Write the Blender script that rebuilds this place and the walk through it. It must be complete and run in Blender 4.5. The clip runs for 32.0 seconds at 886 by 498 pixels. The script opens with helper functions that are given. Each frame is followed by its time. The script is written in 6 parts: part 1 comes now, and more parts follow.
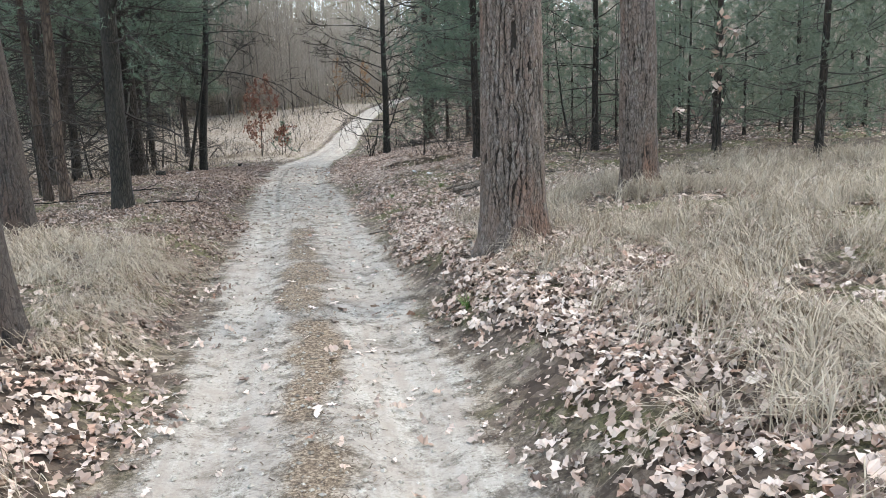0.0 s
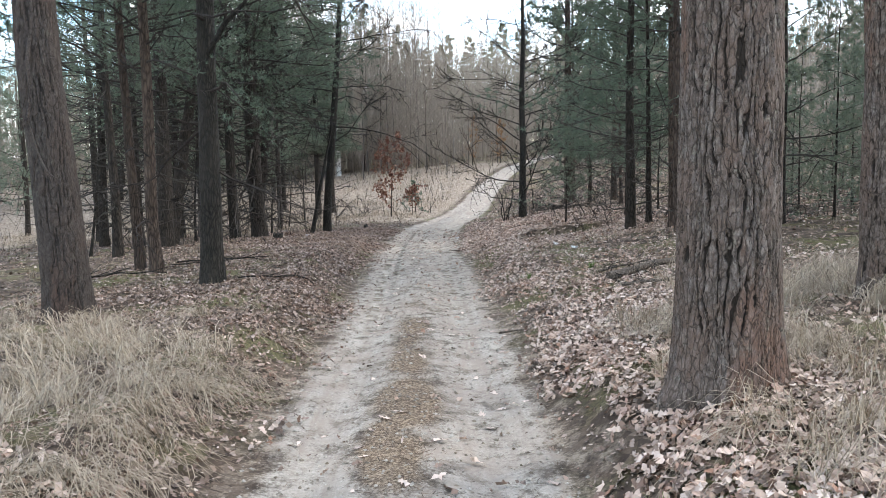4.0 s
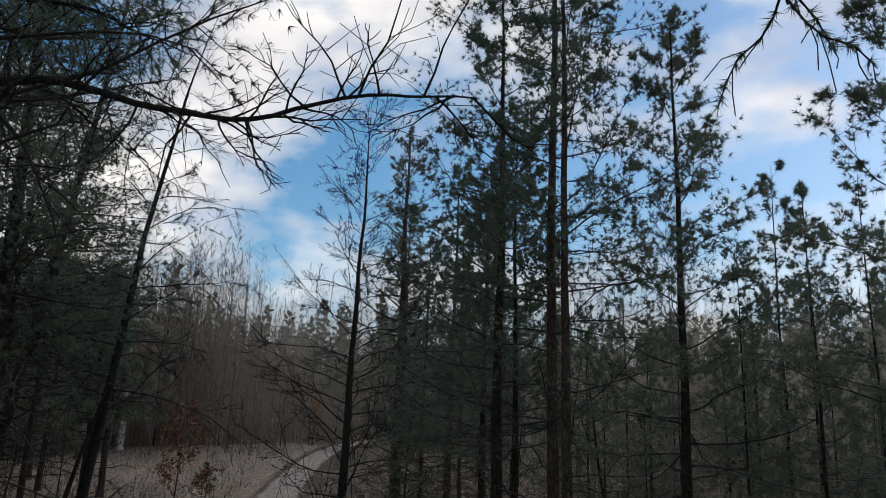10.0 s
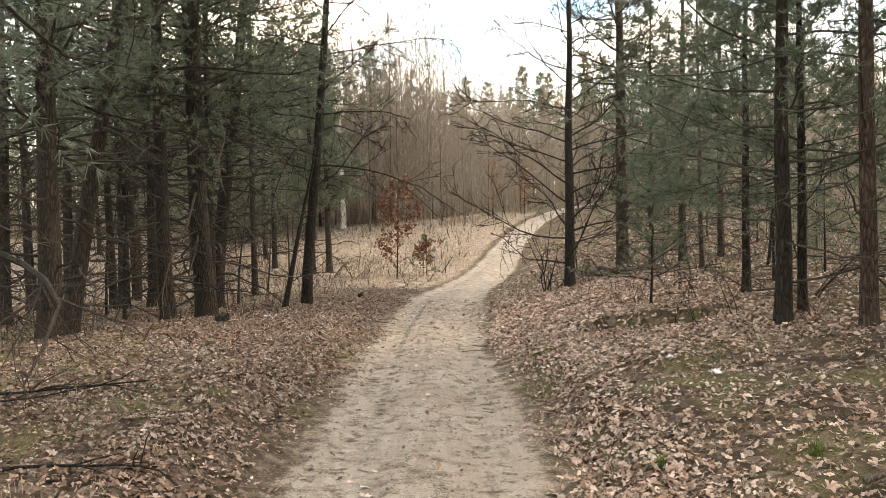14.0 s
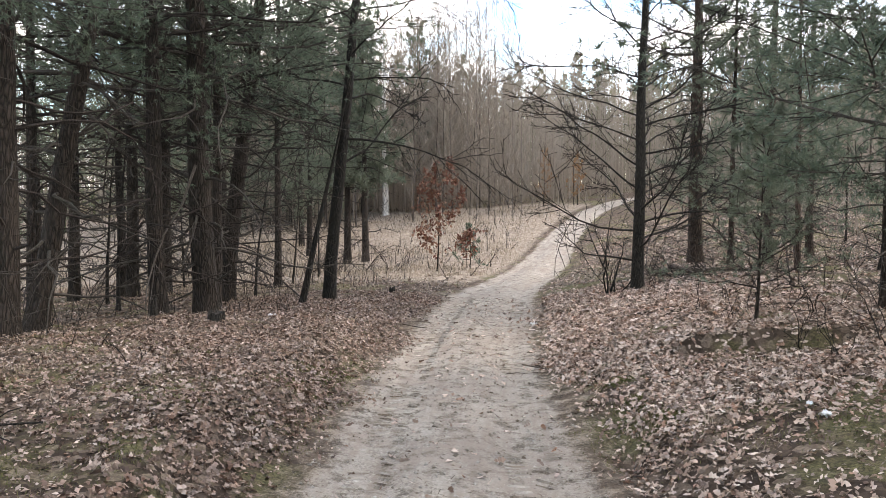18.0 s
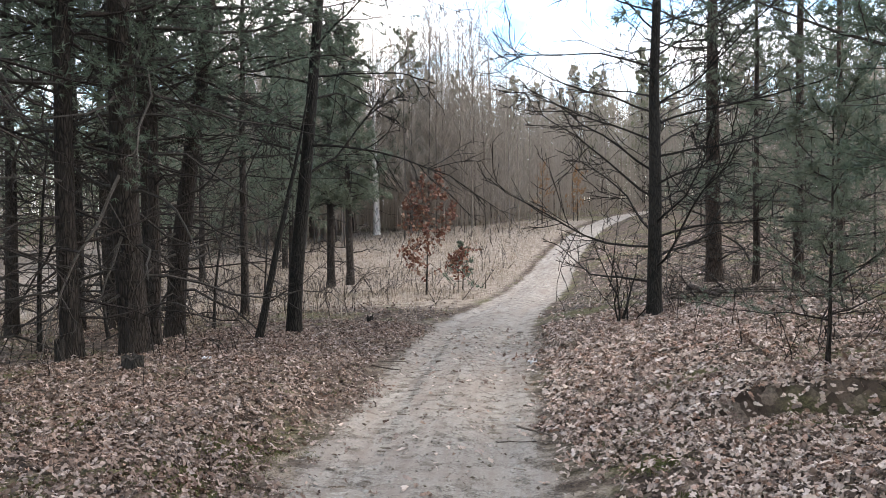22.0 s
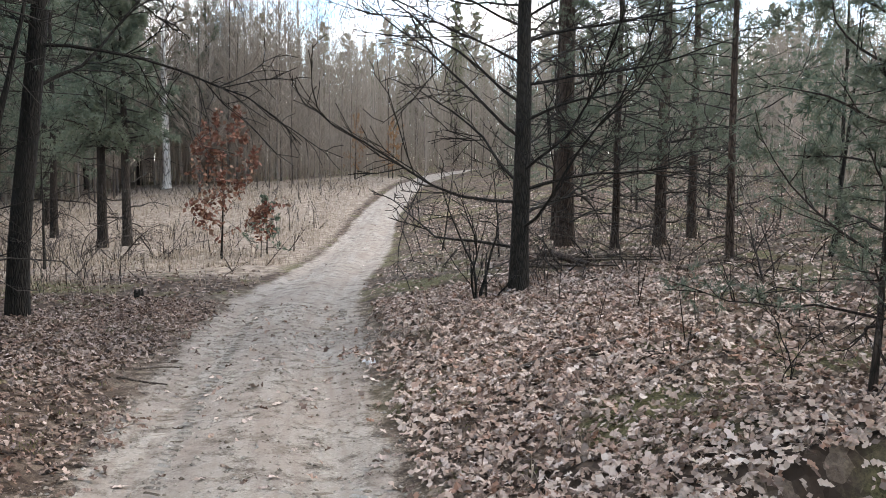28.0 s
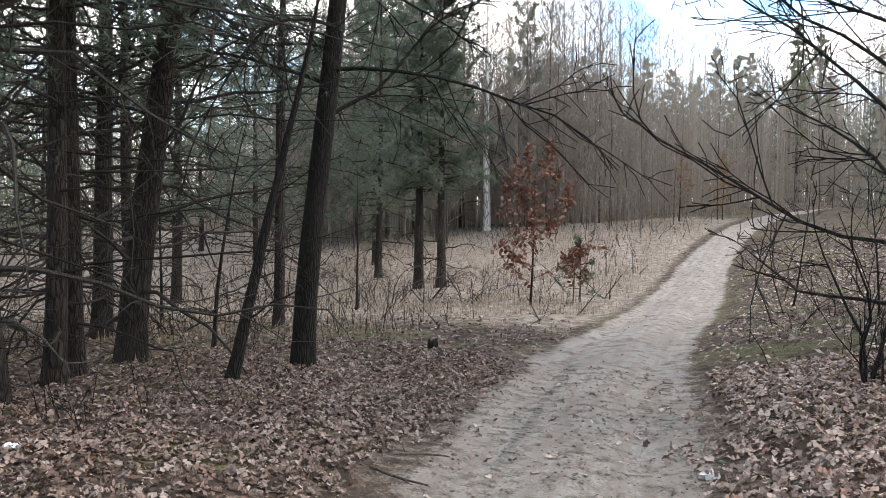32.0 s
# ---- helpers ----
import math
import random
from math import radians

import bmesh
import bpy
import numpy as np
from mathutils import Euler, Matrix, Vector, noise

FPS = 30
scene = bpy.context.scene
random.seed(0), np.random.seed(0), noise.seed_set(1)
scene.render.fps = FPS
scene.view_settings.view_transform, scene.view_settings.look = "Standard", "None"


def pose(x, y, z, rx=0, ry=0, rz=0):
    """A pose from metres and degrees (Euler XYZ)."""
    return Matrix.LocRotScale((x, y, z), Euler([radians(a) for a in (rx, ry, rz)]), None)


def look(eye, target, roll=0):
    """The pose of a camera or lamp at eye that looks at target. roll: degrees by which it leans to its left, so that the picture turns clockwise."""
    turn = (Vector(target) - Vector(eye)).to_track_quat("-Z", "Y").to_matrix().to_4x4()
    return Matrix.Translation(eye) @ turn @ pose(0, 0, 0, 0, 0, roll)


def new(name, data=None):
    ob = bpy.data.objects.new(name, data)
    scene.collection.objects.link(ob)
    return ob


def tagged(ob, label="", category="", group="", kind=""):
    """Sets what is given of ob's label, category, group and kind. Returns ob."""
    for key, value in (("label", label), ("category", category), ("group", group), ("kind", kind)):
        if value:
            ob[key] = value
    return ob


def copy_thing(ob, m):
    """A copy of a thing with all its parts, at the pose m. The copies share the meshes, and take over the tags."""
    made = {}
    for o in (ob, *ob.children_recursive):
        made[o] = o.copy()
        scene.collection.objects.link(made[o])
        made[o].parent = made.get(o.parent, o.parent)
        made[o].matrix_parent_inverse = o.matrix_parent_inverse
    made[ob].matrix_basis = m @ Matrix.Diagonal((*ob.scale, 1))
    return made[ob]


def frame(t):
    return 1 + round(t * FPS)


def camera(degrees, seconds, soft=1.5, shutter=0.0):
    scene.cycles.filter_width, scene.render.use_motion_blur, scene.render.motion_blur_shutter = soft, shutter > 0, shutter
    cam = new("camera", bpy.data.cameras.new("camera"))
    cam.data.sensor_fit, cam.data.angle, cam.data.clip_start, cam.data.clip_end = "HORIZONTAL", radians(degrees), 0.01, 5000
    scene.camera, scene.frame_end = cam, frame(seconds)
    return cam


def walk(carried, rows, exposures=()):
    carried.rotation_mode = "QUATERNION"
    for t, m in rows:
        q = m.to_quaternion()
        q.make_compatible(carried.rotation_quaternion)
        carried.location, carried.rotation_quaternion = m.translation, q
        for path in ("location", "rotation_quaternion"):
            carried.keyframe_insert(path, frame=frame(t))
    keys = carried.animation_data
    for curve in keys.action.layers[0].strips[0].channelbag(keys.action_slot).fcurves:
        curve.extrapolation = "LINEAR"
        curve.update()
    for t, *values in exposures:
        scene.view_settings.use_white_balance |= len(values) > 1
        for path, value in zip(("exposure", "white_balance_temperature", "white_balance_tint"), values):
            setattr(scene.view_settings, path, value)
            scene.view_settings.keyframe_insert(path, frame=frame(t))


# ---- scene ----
cam = camera(58.2, 32.0, soft=0.8)
METRES, EYE, TILT, LEAN, TURN = 19.0, 1.7, 0.0, -4.3, 6.9
ROWS = [
    (0.0, 0.0, 0.0, 0.0, -1.18, -10.65, 6.27),
    (0.5, -0.0005, 0.0161, -0.0004, 0.23, -11.34, 6.77),
    (1.0, -0.001, 0.0309, -0.0003, 1.85, -10.67, 7.01),
    (1.5, -0.0005, 0.0469, -0.0005, 3.9, -10.33, 6.77),
    (2.0, -0.0005, 0.0625, 0.001, 5.63, -9.2, 6.31),
    (2.5, -0.0024, 0.0809, -0.0004, 6.63, -7.97, 6.1),
    (3.0, -0.0045, 0.098, 0.0002, 7.43, -7.29, 6.04),
    (3.5, -0.0067, 0.116, 0.001, 8.51, -6.36, 5.82),
    (5.5, -0.0163, 0.1891, 0.0035, 7.56, -1.9, 4.95),
    (6.0, -0.0172, 0.2057, 0.0034, 6.76, 0.21, 4.36),
    (6.5, -0.0176, 0.2233, 0.0055, 5.61, 2.97, 3.66),
    (7.0, -0.0193, 0.239, 0.007, 3.64, 6.98, 3.01),
    (7.5, -0.0218, 0.2539, 0.0091, 0.99, 10.79, 2.57),
    (8.0, -0.0261, 0.267, 0.0111, -2.41, 15.92, 2.24),
    (8.5, -0.0287, 0.2824, 0.0092, -4.64, 19.23, 1.53),
    (9.0, -0.0299, 0.3023, 0.013, -5.9, 20.49, 1.32),
    (9.5, -0.0322, 0.3167, 0.0113, -6.14, 18.6, 1.6),
    (10.0, -0.0371, 0.3298, 0.0103, -5.03, 13.6, 2.34),
    (10.5, -0.038, 0.3459, 0.0089, -2.4, 6.95, 3.1),
    (11.0, -0.0412, 0.3619, 0.0059, 0.72, 0.82, 3.43),
    (11.5, -0.0441, 0.3741, 0.0055, 3.73, -2.68, 4.0),
    (12.0, -0.0478, 0.3913, 0.0037, 5.81, -4.42, 4.59),
    (12.5, -0.052, 0.4097, 0.0052, 7.54, -3.86, 5.35),
    (13.0, -0.0545, 0.4249, 0.0052, 8.8, -2.56, 5.65),
    (13.5, -0.0572, 0.4393, 0.0054, 9.61, -1.7, 5.65),
    (15.5, -0.0731, 0.507, 0.001, 9.58, -2.06, 5.57),
    (16.0, -0.0759, 0.5239, 0.0015, 9.61, -2.16, 5.51),
    (16.5, -0.0781, 0.5413, 0.0003, 9.76, -2.25, 5.23),
    (17.0, -0.0799, 0.559, 0.0006, 10.39, -2.34, 4.67),
    (17.5, -0.0807, 0.575, 0.0006, 11.4, -2.05, 4.39),
    (18.0, -0.0814, 0.589, 0.0004, 13.08, -2.14, 4.19),
    (18.5, -0.083, 0.6039, 0.0, 13.6, -2.03, 4.21),
    (19.0, -0.0851, 0.6199, -0.0014, 13.57, -2.26, 4.36),
    (19.5, -0.0867, 0.6371, -0.001, 13.38, -2.56, 4.63),
    (20.0, -0.0875, 0.6515, -0.0013, 13.69, -2.15, 4.8),
    (20.5, -0.088, 0.6647, -0.0005, 14.22, -1.48, 4.78),
    (21.0, -0.0897, 0.6791, -0.0014, 14.15, -0.71, 4.73),
    (21.5, -0.092, 0.6954, -0.0024, 13.67, -0.54, 4.87),
    (22.0, -0.0936, 0.7069, -0.0025, 13.0, -0.76, 5.07),
    (22.5, -0.0959, 0.7195, -0.0037, 12.69, -1.04, 5.18),
    (23.0, -0.0983, 0.7324, -0.0037, 12.63, -1.39, 5.26),
    (23.5, -0.1013, 0.7446, -0.0043, 12.57, -1.54, 5.25),
    (24.0, -0.1046, 0.7593, -0.0056, 12.58, -1.65, 5.28),
    (24.5, -0.1075, 0.7751, -0.0059, 12.48, -1.74, 5.3),
    (26.5, -0.1186, 0.8304, -0.0082, 8.95, -2.94, 4.41),
    (27.0, -0.122, 0.8449, -0.0085, 5.76, -3.29, 4.32),
    (27.5, -0.1255, 0.8609, -0.01, 2.44, -4.23, 3.96),
    (28.0, -0.1294, 0.8764, -0.0098, -0.91, -4.68, 3.72),
    (28.5, -0.1328, 0.8927, -0.0106, -3.43, -5.17, 3.69),
    (29.0, -0.1357, 0.9097, -0.0102, -4.41, -4.22, 3.64),
    (29.5, -0.1362, 0.9234, -0.0109, -2.8, -3.1, 3.6),
    (30.0, -0.1364, 0.9354, -0.0104, 0.89, -1.99, 3.45),
    (30.5, -0.1378, 0.9468, -0.0106, 5.6, -0.62, 3.17),
    (31.0, -0.1395, 0.9582, -0.0121, 10.86, -0.56, 3.16),
    (31.5, -0.1422, 0.9705, -0.0118, 16.25, 0.02, 3.33),
    (32.0, -0.1446, 0.9803, -0.0124, 21.79, -0.12, 3.46),
]
EXPOSURES = [
    (0.0, 0.8, 6850, 6), (3.5, 0.7, 6850, 8), (5.5, 0.6, 7000, 10), (6.5, 0.4, 6900, 10), (7.0, 0.15, 6900, 10), (7.5, -0.4, 6400, 10),
    (8.3, -1.25, 6200, 11), (9.0, -1.55, 6400, 12), (10.0, -1.5, 6900, 11), (10.5, -1.25, 7400, 11), (11.0, -0.6, 8200, 11),
    (11.5, 0.25, 9400, 13), (12.0, 0.45, 9800, 13), (13.0, 0.7, 10200, 14), (13.5, 0.7, 10200, 14), (15.5, 0.65, 8200, 13), (18.0, 0.68, 7650, 14), (20.5, 0.65, 7400, 13), (22.0, 0.5, 7200, 13), (24.5, 0.53, 7200, 13),
    (29.0, 0.4, 7150, 12), (30.5, 0.06, 7100, 12), (32.0, 0.35, 7100, 12)]
walk(cam, [(t, pose(0, 0, EYE, TILT, LEAN, TURN) @ pose(METRES * x, METRES * y, METRES * z, 90 + pitch, roll, yaw)) for t, x, y, z, yaw, pitch, roll in ROWS], EXPOSURES)

# ---- world and sun: bright broken cloud, the sun behind it ----
SUN_UP, SUN_TURN = 40.0, 60.0
world = bpy.data.worlds.new("sky")
scene.world = world
world.use_nodes = True
wt = world.node_tree
wt.nodes.clear()
w_out = wt.nodes.new("ShaderNodeOutputWorld")
w_bg = wt.nodes.new("ShaderNodeBackground")
w_sky = wt.nodes.new("ShaderNodeTexSky")
w_sky.sky_type, w_sky.sun_disc = "NISHITA", False
w_sky.sun_elevation, w_sky.sun_rotation = radians(SUN_UP), radians(SUN_TURN)
w_co = wt.nodes.new("ShaderNodeTexCoord")
w_map = wt.nodes.new("ShaderNodeMapping")
w_map.inputs["Scale"].default_value = (1.0, 1.0, 2.2)
w_map.inputs["Location"].default_value = (0.35, 0.1, 0.2)
w_noise = wt.nodes.new("ShaderNodeTexNoise")
w_noise.inputs["Scale"].default_value, w_noise.inputs["Detail"].default_value, w_noise.inputs["Roughness"].default_value = 3.4, 7.0, 0.52
w_ramp = wt.nodes.new("ShaderNodeValToRGB")
w_ramp.color_ramp.elements[0].position, w_ramp.color_ramp.elements[0].color = 0.42, (0.0, 0.0, 0.0, 1)
w_ramp.color_ramp.elements[1].position, w_ramp.color_ramp.elements[1].color = 0.58, (1, 1, 1, 1)
w_shade = wt.nodes.new("ShaderNodeTexNoise")
w_shade.inputs["Scale"].default_value, w_shade.inputs["Detail"].default_value = 5.0, 4.0
w_white = wt.nodes.new("ShaderNodeValToRGB")
w_white.color_ramp.elements[0].position, w_white.color_ramp.elements[0].color = 0.3, (11.5, 12.0, 13.8, 1)
w_white.color_ramp.elements[1].position, w_white.color_ramp.elements[1].color = 0.65, (20.0, 20.2, 20.6, 1)
w_mix = wt.nodes.new("ShaderNodeMixRGB")
w_blue = wt.nodes.new("ShaderNodeHueSaturation")
w_blue.inputs["Hue"].default_value, w_blue.inputs["Saturation"].default_value, w_blue.inputs["Value"].default_value = 0.493, 1.4, 2.7
for a, b in ((w_co.outputs["Generated"], w_map.inputs["Vector"]), (w_map.outputs["Vector"], w_noise.inputs["Vector"]),
             (w_map.outputs["Vector"], w_shade.inputs["Vector"]), (w_noise.outputs["Fac"], w_ramp.inputs["Fac"]),
             (w_shade.outputs["Fac"], w_white.inputs["Fac"]), (w_ramp.outputs["Color"], w_mix.inputs["Fac"]),
             (w_sky.outputs["Color"], w_blue.inputs["Color"]), (w_blue.outputs["Color"], w_mix.inputs["Color1"]), (w_white.outputs["Color"], w_mix.inputs["Color2"]),
             (w_mix.outputs["Color"], w_bg.inputs["Color"]), (w_bg.outputs["Background"], w_out.inputs["Surface"])):
    wt.links.new(a, b)
w_bg.inputs["Strength"].default_value = 0.15
sun = new("sun", bpy.data.lights.new("sun", "SUN"))
sun.data.energy, sun.data.angle, sun.data.color = 1.3, radians(14), (1.0, 0.95, 0.88)
sun_dir = Vector((math.sin(radians(SUN_TURN)) * math.cos(radians(SUN_UP)), math.cos(radians(SUN_TURN)) * math.cos(radians(SUN_UP)), math.sin(radians(SUN_UP))))
sun.matrix_world = look(sun_dir * 50, (0, 0, 0))


# ---- materials ----
def material(name, rough=0.85):
    m = bpy.data.materials.new(name)
    m.use_nodes = True
    b = m.node_tree.nodes["Principled BSDF"]
    b.inputs["Roughness"].default_value = rough
    b.inputs["Specular IOR Level"].default_value = 0.25
    return m, m.node_tree, b


def node(nt, kind, **values):
    n = nt.nodes.new(kind)
    for key, v in values.items():
        n.inputs[key.replace("_", " ")].default_value = v
    return n


def ramp(nt, fac, *stops):
    r = nt.nodes.new("ShaderNodeValToRGB")
    r.color_ramp.interpolation = "LINEAR"
    while len(r.color_ramp.elements) < len(stops):
        r.color_ramp.elements.new(0.5)
    for e, (p, c) in zip(r.color_ramp.elements, stops):
        e.position, e.color = p, (*c, 1)
    nt.links.new(fac, r.inputs["Fac"])
    return r.outputs["Color"]


def mix(nt, fac, a, b, blend="MIX"):
    m = nt.nodes.new("ShaderNodeMixRGB")
    m.blend_type = blend
    for s, v in ((m.inputs["Fac"], fac), (m.inputs["Color1"], a), (m.inputs["Color2"], b)):
        if isinstance(v, (int, float)):
            s.default_value = v if s.name == "Fac" else (v, v, v, 1)
        elif isinstance(v, tuple):
            s.default_value = (*v, 1)
        else:
            nt.links.new(v, s)
    return m.outputs["Color"]


def noise_fac(nt, vec, scale, detail=4.0, rough=0.55):
    n = node(nt, "ShaderNodeTexNoise", Scale=scale, Detail=detail, Roughness=rough)
    if vec is not None:
        nt.links.new(vec, n.inputs["Vector"])
    return n.outputs["Fac"]


def scaled(nt, x, y, z, source="Object"):
    c = nt.nodes.new("ShaderNodeTexCoord")
    m = node(nt, "ShaderNodeMapping", Scale=(x, y, z))
    nt.links.new(c.outputs[source], m.inputs["Vector"])
    return m.outputs["Vector"]


def bump(nt, b, height, strength, distance=0.02):
    n = node(nt, "ShaderNodeBump", Strength=strength, Distance=distance)
    nt.links.new(height, n.inputs["Height"])
    nt.links.new(n.outputs["Normal"], b.inputs["Normal"])


def bark(name, deep, mid, light, relief=0.9, grain=26.0):
    """Furrowed bark: long upright cells, grain along the stem, lichen patches."""
    m, nt, b = material(name, 0.92)
    vec = scaled(nt, 1, 1, 0.22)
    cells = node(nt, "ShaderNodeTexVoronoi", Scale=grain)
    cells.feature = "DISTANCE_TO_EDGE"
    warp = noise_fac(nt, vec, 9.0)
    w = nt.nodes.new("ShaderNodeVectorMath")
    w.operation = "MULTIPLY_ADD"
    nt.links.new(warp, w.inputs[0])
    w.inputs[1].default_value = (0.09, 0.09, 0.09)
    nt.links.new(vec, w.inputs[2])
    nt.links.new(w.outputs[0], cells.inputs["Vector"])
    fine = noise_fac(nt, vec, 70.0, 5.0, 0.65)
    big = noise_fac(nt, scaled(nt, 1, 1, 0.5), 3.0, 3.0)
    col = ramp(nt, cells.outputs["Distance"], (0.0, deep), (0.14, mid), (0.5, light))
    col = mix(nt, fine, mix(nt, 0.45, col, deep), col)
    col = mix(nt, ramp(nt, big, (0.45, (0, 0, 0)), (0.7, (0.6, 0.6, 0.6))), col, tuple(0.5 * (p + q) * 0.95 for p, q in zip(mid, light)))
    info = nt.nodes.new("ShaderNodeObjectInfo")
    tone = nt.nodes.new("ShaderNodeHueSaturation")
    tone.inputs["Saturation"].default_value = 0.95
    v = nt.nodes.new("ShaderNodeMapRange")
    v.inputs["To Min"].default_value, v.inputs["To Max"].default_value = 0.75, 1.2
    nt.links.new(info.outputs["Random"], v.inputs["Value"])
    nt.links.new(v.outputs["Result"], tone.inputs["Value"])
    nt.links.new(col, tone.inputs["Color"])
    nt.links.new(tone.outputs["Color"], b.inputs["Base Color"])
    h = mix(nt, 0.35, ramp(nt, cells.outputs["Distance"], (0.0, (0, 0, 0)), (0.3, (1, 1, 1))), fine)
    bump(nt, b, h, relief, 0.03)
    return m


def plated(name, tone=1.0):
    """Flaky upright plates of an old pine; the fissures between them are coloured dark for the shade inside."""
    m, nt, b = material(name, 0.93)

    def mark(key):
        at = nt.nodes.new("ShaderNodeAttribute")
        at.attribute_name = key
        return at.outputs["Fac"]

    fine = noise_fac(nt, scaled(nt, 1, 1, 0.4), 120.0, 6.0, 0.72)
    flake = noise_fac(nt, scaled(nt, 1, 1, 0.55), 34.0, 6.0, 0.7)
    mottle = noise_fac(nt, scaled(nt, 1, 1, 0.5), 6.0, 5.0, 0.6)
    rust = noise_fac(nt, scaled(nt, 1, 1, 0.3), 2.4, 4.0, 0.6)
    lichen = noise_fac(nt, scaled(nt, 1, 1, 0.8), 11.0, 6.0, 0.7)
    col = ramp(nt, flake, (0.34, (0.066, 0.053, 0.046)), (0.5, (0.128, 0.106, 0.094)), (0.64, (0.22, 0.192, 0.174)))
    col = mix(nt, ramp(nt, mark("shade"), (0.0, (0.6, 0.6, 0.6)), (0.55, (0, 0, 0))), col, (0.12, 0.088, 0.07))
    col = mix(nt, ramp(nt, mark("shade"), (0.7, (0, 0, 0)), (1.0, (0.5, 0.5, 0.5))), col, (0.25, 0.225, 0.205))
    col = mix(nt, ramp(nt, mottle, (0.45, (0, 0, 0)), (0.62, (0.5, 0.5, 0.5))), col, (0.17, 0.115, 0.09))
    col = mix(nt, ramp(nt, rust, (0.54, (0, 0, 0)), (0.66, (0.7, 0.7, 0.7))), col, (0.22, 0.115, 0.076))
    col = mix(nt, ramp(nt, lichen, (0.58, (0, 0, 0)), (0.68, (0.45, 0.45, 0.45))), col, (0.3, 0.3, 0.25))
    col = mix(nt, ramp(nt, fine, (0.38, (0.55, 0.55, 0.55)), (0.54, (0, 0, 0))), col, (0.07, 0.056, 0.048))
    vec = scaled(nt, 1, 1, 0.3)
    warp = nt.nodes.new("ShaderNodeVectorMath")
    warp.operation = "MULTIPLY_ADD"
    nt.links.new(mottle, warp.inputs[0])
    warp.inputs[1].default_value = (0.1, 0.1, 0.1)
    nt.links.new(vec, warp.inputs[2])
    cells = node(nt, "ShaderNodeTexVoronoi", Scale=30.0)
    cells.feature = "DISTANCE_TO_EDGE"
    nt.links.new(warp.outputs[0], cells.inputs["Vector"])
    crack = ramp(nt, cells.outputs["Distance"], (0.0, (1, 1, 1)), (0.1, (0, 0, 0)))
    # Cracks and deep fissures get near-black colour that stands in for occlusion.
    col = mix(nt, mix(nt, 0.75, (0, 0, 0), crack), col, (0.035, 0.027, 0.022))
    col = mix(nt, ramp(nt, mark("plate"), (0.05, (0.95, 0.95, 0.95)), (0.3, (0.5, 0.5, 0.5)), (0.6, (0, 0, 0))), col, (0.02, 0.016, 0.013))
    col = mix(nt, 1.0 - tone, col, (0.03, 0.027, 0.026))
    nt.links.new(col, b.inputs["Base Color"])
    bump(nt, b, mix(nt, mix(nt, 0.6, (0, 0, 0), crack), mix(nt, 0.4, flake, fine), (0, 0, 0)), 1.0, 0.018)
    return m


def leafy(name, colours, rough=0.75, patch=None, through_light=0.0, shine=0.2, blush=None):
    """Thin dead or living blades: each piece has its own tone."""
    m, nt, b = material(name, rough)
    b.inputs["Specular IOR Level"].default_value = shine
    g = nt.nodes.new("ShaderNodeNewGeometry")
    stops = [(i / (len(colours) - 1), c) for i, c in enumerate(colours)]
    col = ramp(nt, g.outputs["Random Per Island"], *stops)
    grain = noise_fac(nt, scaled(nt, 1, 1, 1), 45.0, 3.0)
    col = mix(nt, grain, mix(nt, 0.4, col, tuple(0.45 * v for v in colours[0])), col)
    if blush:
        spread = noise_fac(nt, scaled(nt, 1, 1, 1), 1.5, 4.0, 0.6)
        col = mix(nt, ramp(nt, spread, (0.44, (0, 0, 0)), (0.64, (0.4, 0.4, 0.4))), col, mix(nt, 1.0, col, blush, "MULTIPLY"))
    if patch:
        big = noise_fac(nt, scaled(nt, 1, 1, 1), 0.45, 3.0)
        col = mix(nt, ramp(nt, big, (0.42, (0, 0, 0)), (0.62, (0.55, 0.55, 0.55))), col, patch)
    nt.links.new(col, b.inputs["Base Color"])
    if through_light:
        t = nt.nodes.new("ShaderNodeBsdfTranslucent")
        nt.links.new(col, t.inputs["Color"])
        s = nt.nodes.new("ShaderNodeMixShader")
        s.inputs["Fac"].default_value = through_light
        nt.links.new(b.outputs["BSDF"], s.inputs[1])
        nt.links.new(t.outputs["BSDF"], s.inputs[2])
        nt.links.new(s.outputs["Shader"], nt.nodes["Material Output"].inputs["Surface"])
    return m


BARK_PLATED = plated("old_pine_bark")
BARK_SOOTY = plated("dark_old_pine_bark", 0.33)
BARK_PINE = bark("pine_bark", (0.012, 0.01, 0.008), (0.039, 0.031, 0.026), (0.08, 0.066, 0.056))
BARK_RED = bark("red_pine_bark", (0.02, 0.014, 0.011), (0.08, 0.056, 0.044), (0.15, 0.112, 0.09))
BARK_DARK = bark("dark_bark", (0.01, 0.009, 0.008), (0.027, 0.024, 0.02), (0.054, 0.048, 0.041), 0.7, 34.0)
BARK_GREY = bark("grey_twig_bark", (0.11, 0.095, 0.082), (0.23, 0.2, 0.175), (0.33, 0.29, 0.26), 0.4, 40.0)
BARK_WARM = bark("warm_twig_bark", (0.1, 0.075, 0.062), (0.2, 0.155, 0.13), (0.29, 0.235, 0.2), 0.4, 40.0)
BARK_BIRCH = bark("birch_bark", (0.05, 0.045, 0.04), (0.62, 0.6, 0.56), (0.78, 0.76, 0.72), 0.4, 9.0)
BARK_STEM = bark("grey_stem_bark", (0.04, 0.034, 0.03), (0.095, 0.08, 0.07), (0.16, 0.138, 0.122), 0.5, 40.0)
BARK_LICHEN = bark("lichened_twig_bark", (0.03, 0.027, 0.023), (0.065, 0.058, 0.051), (0.115, 0.106, 0.094), 0.4, 60.0)
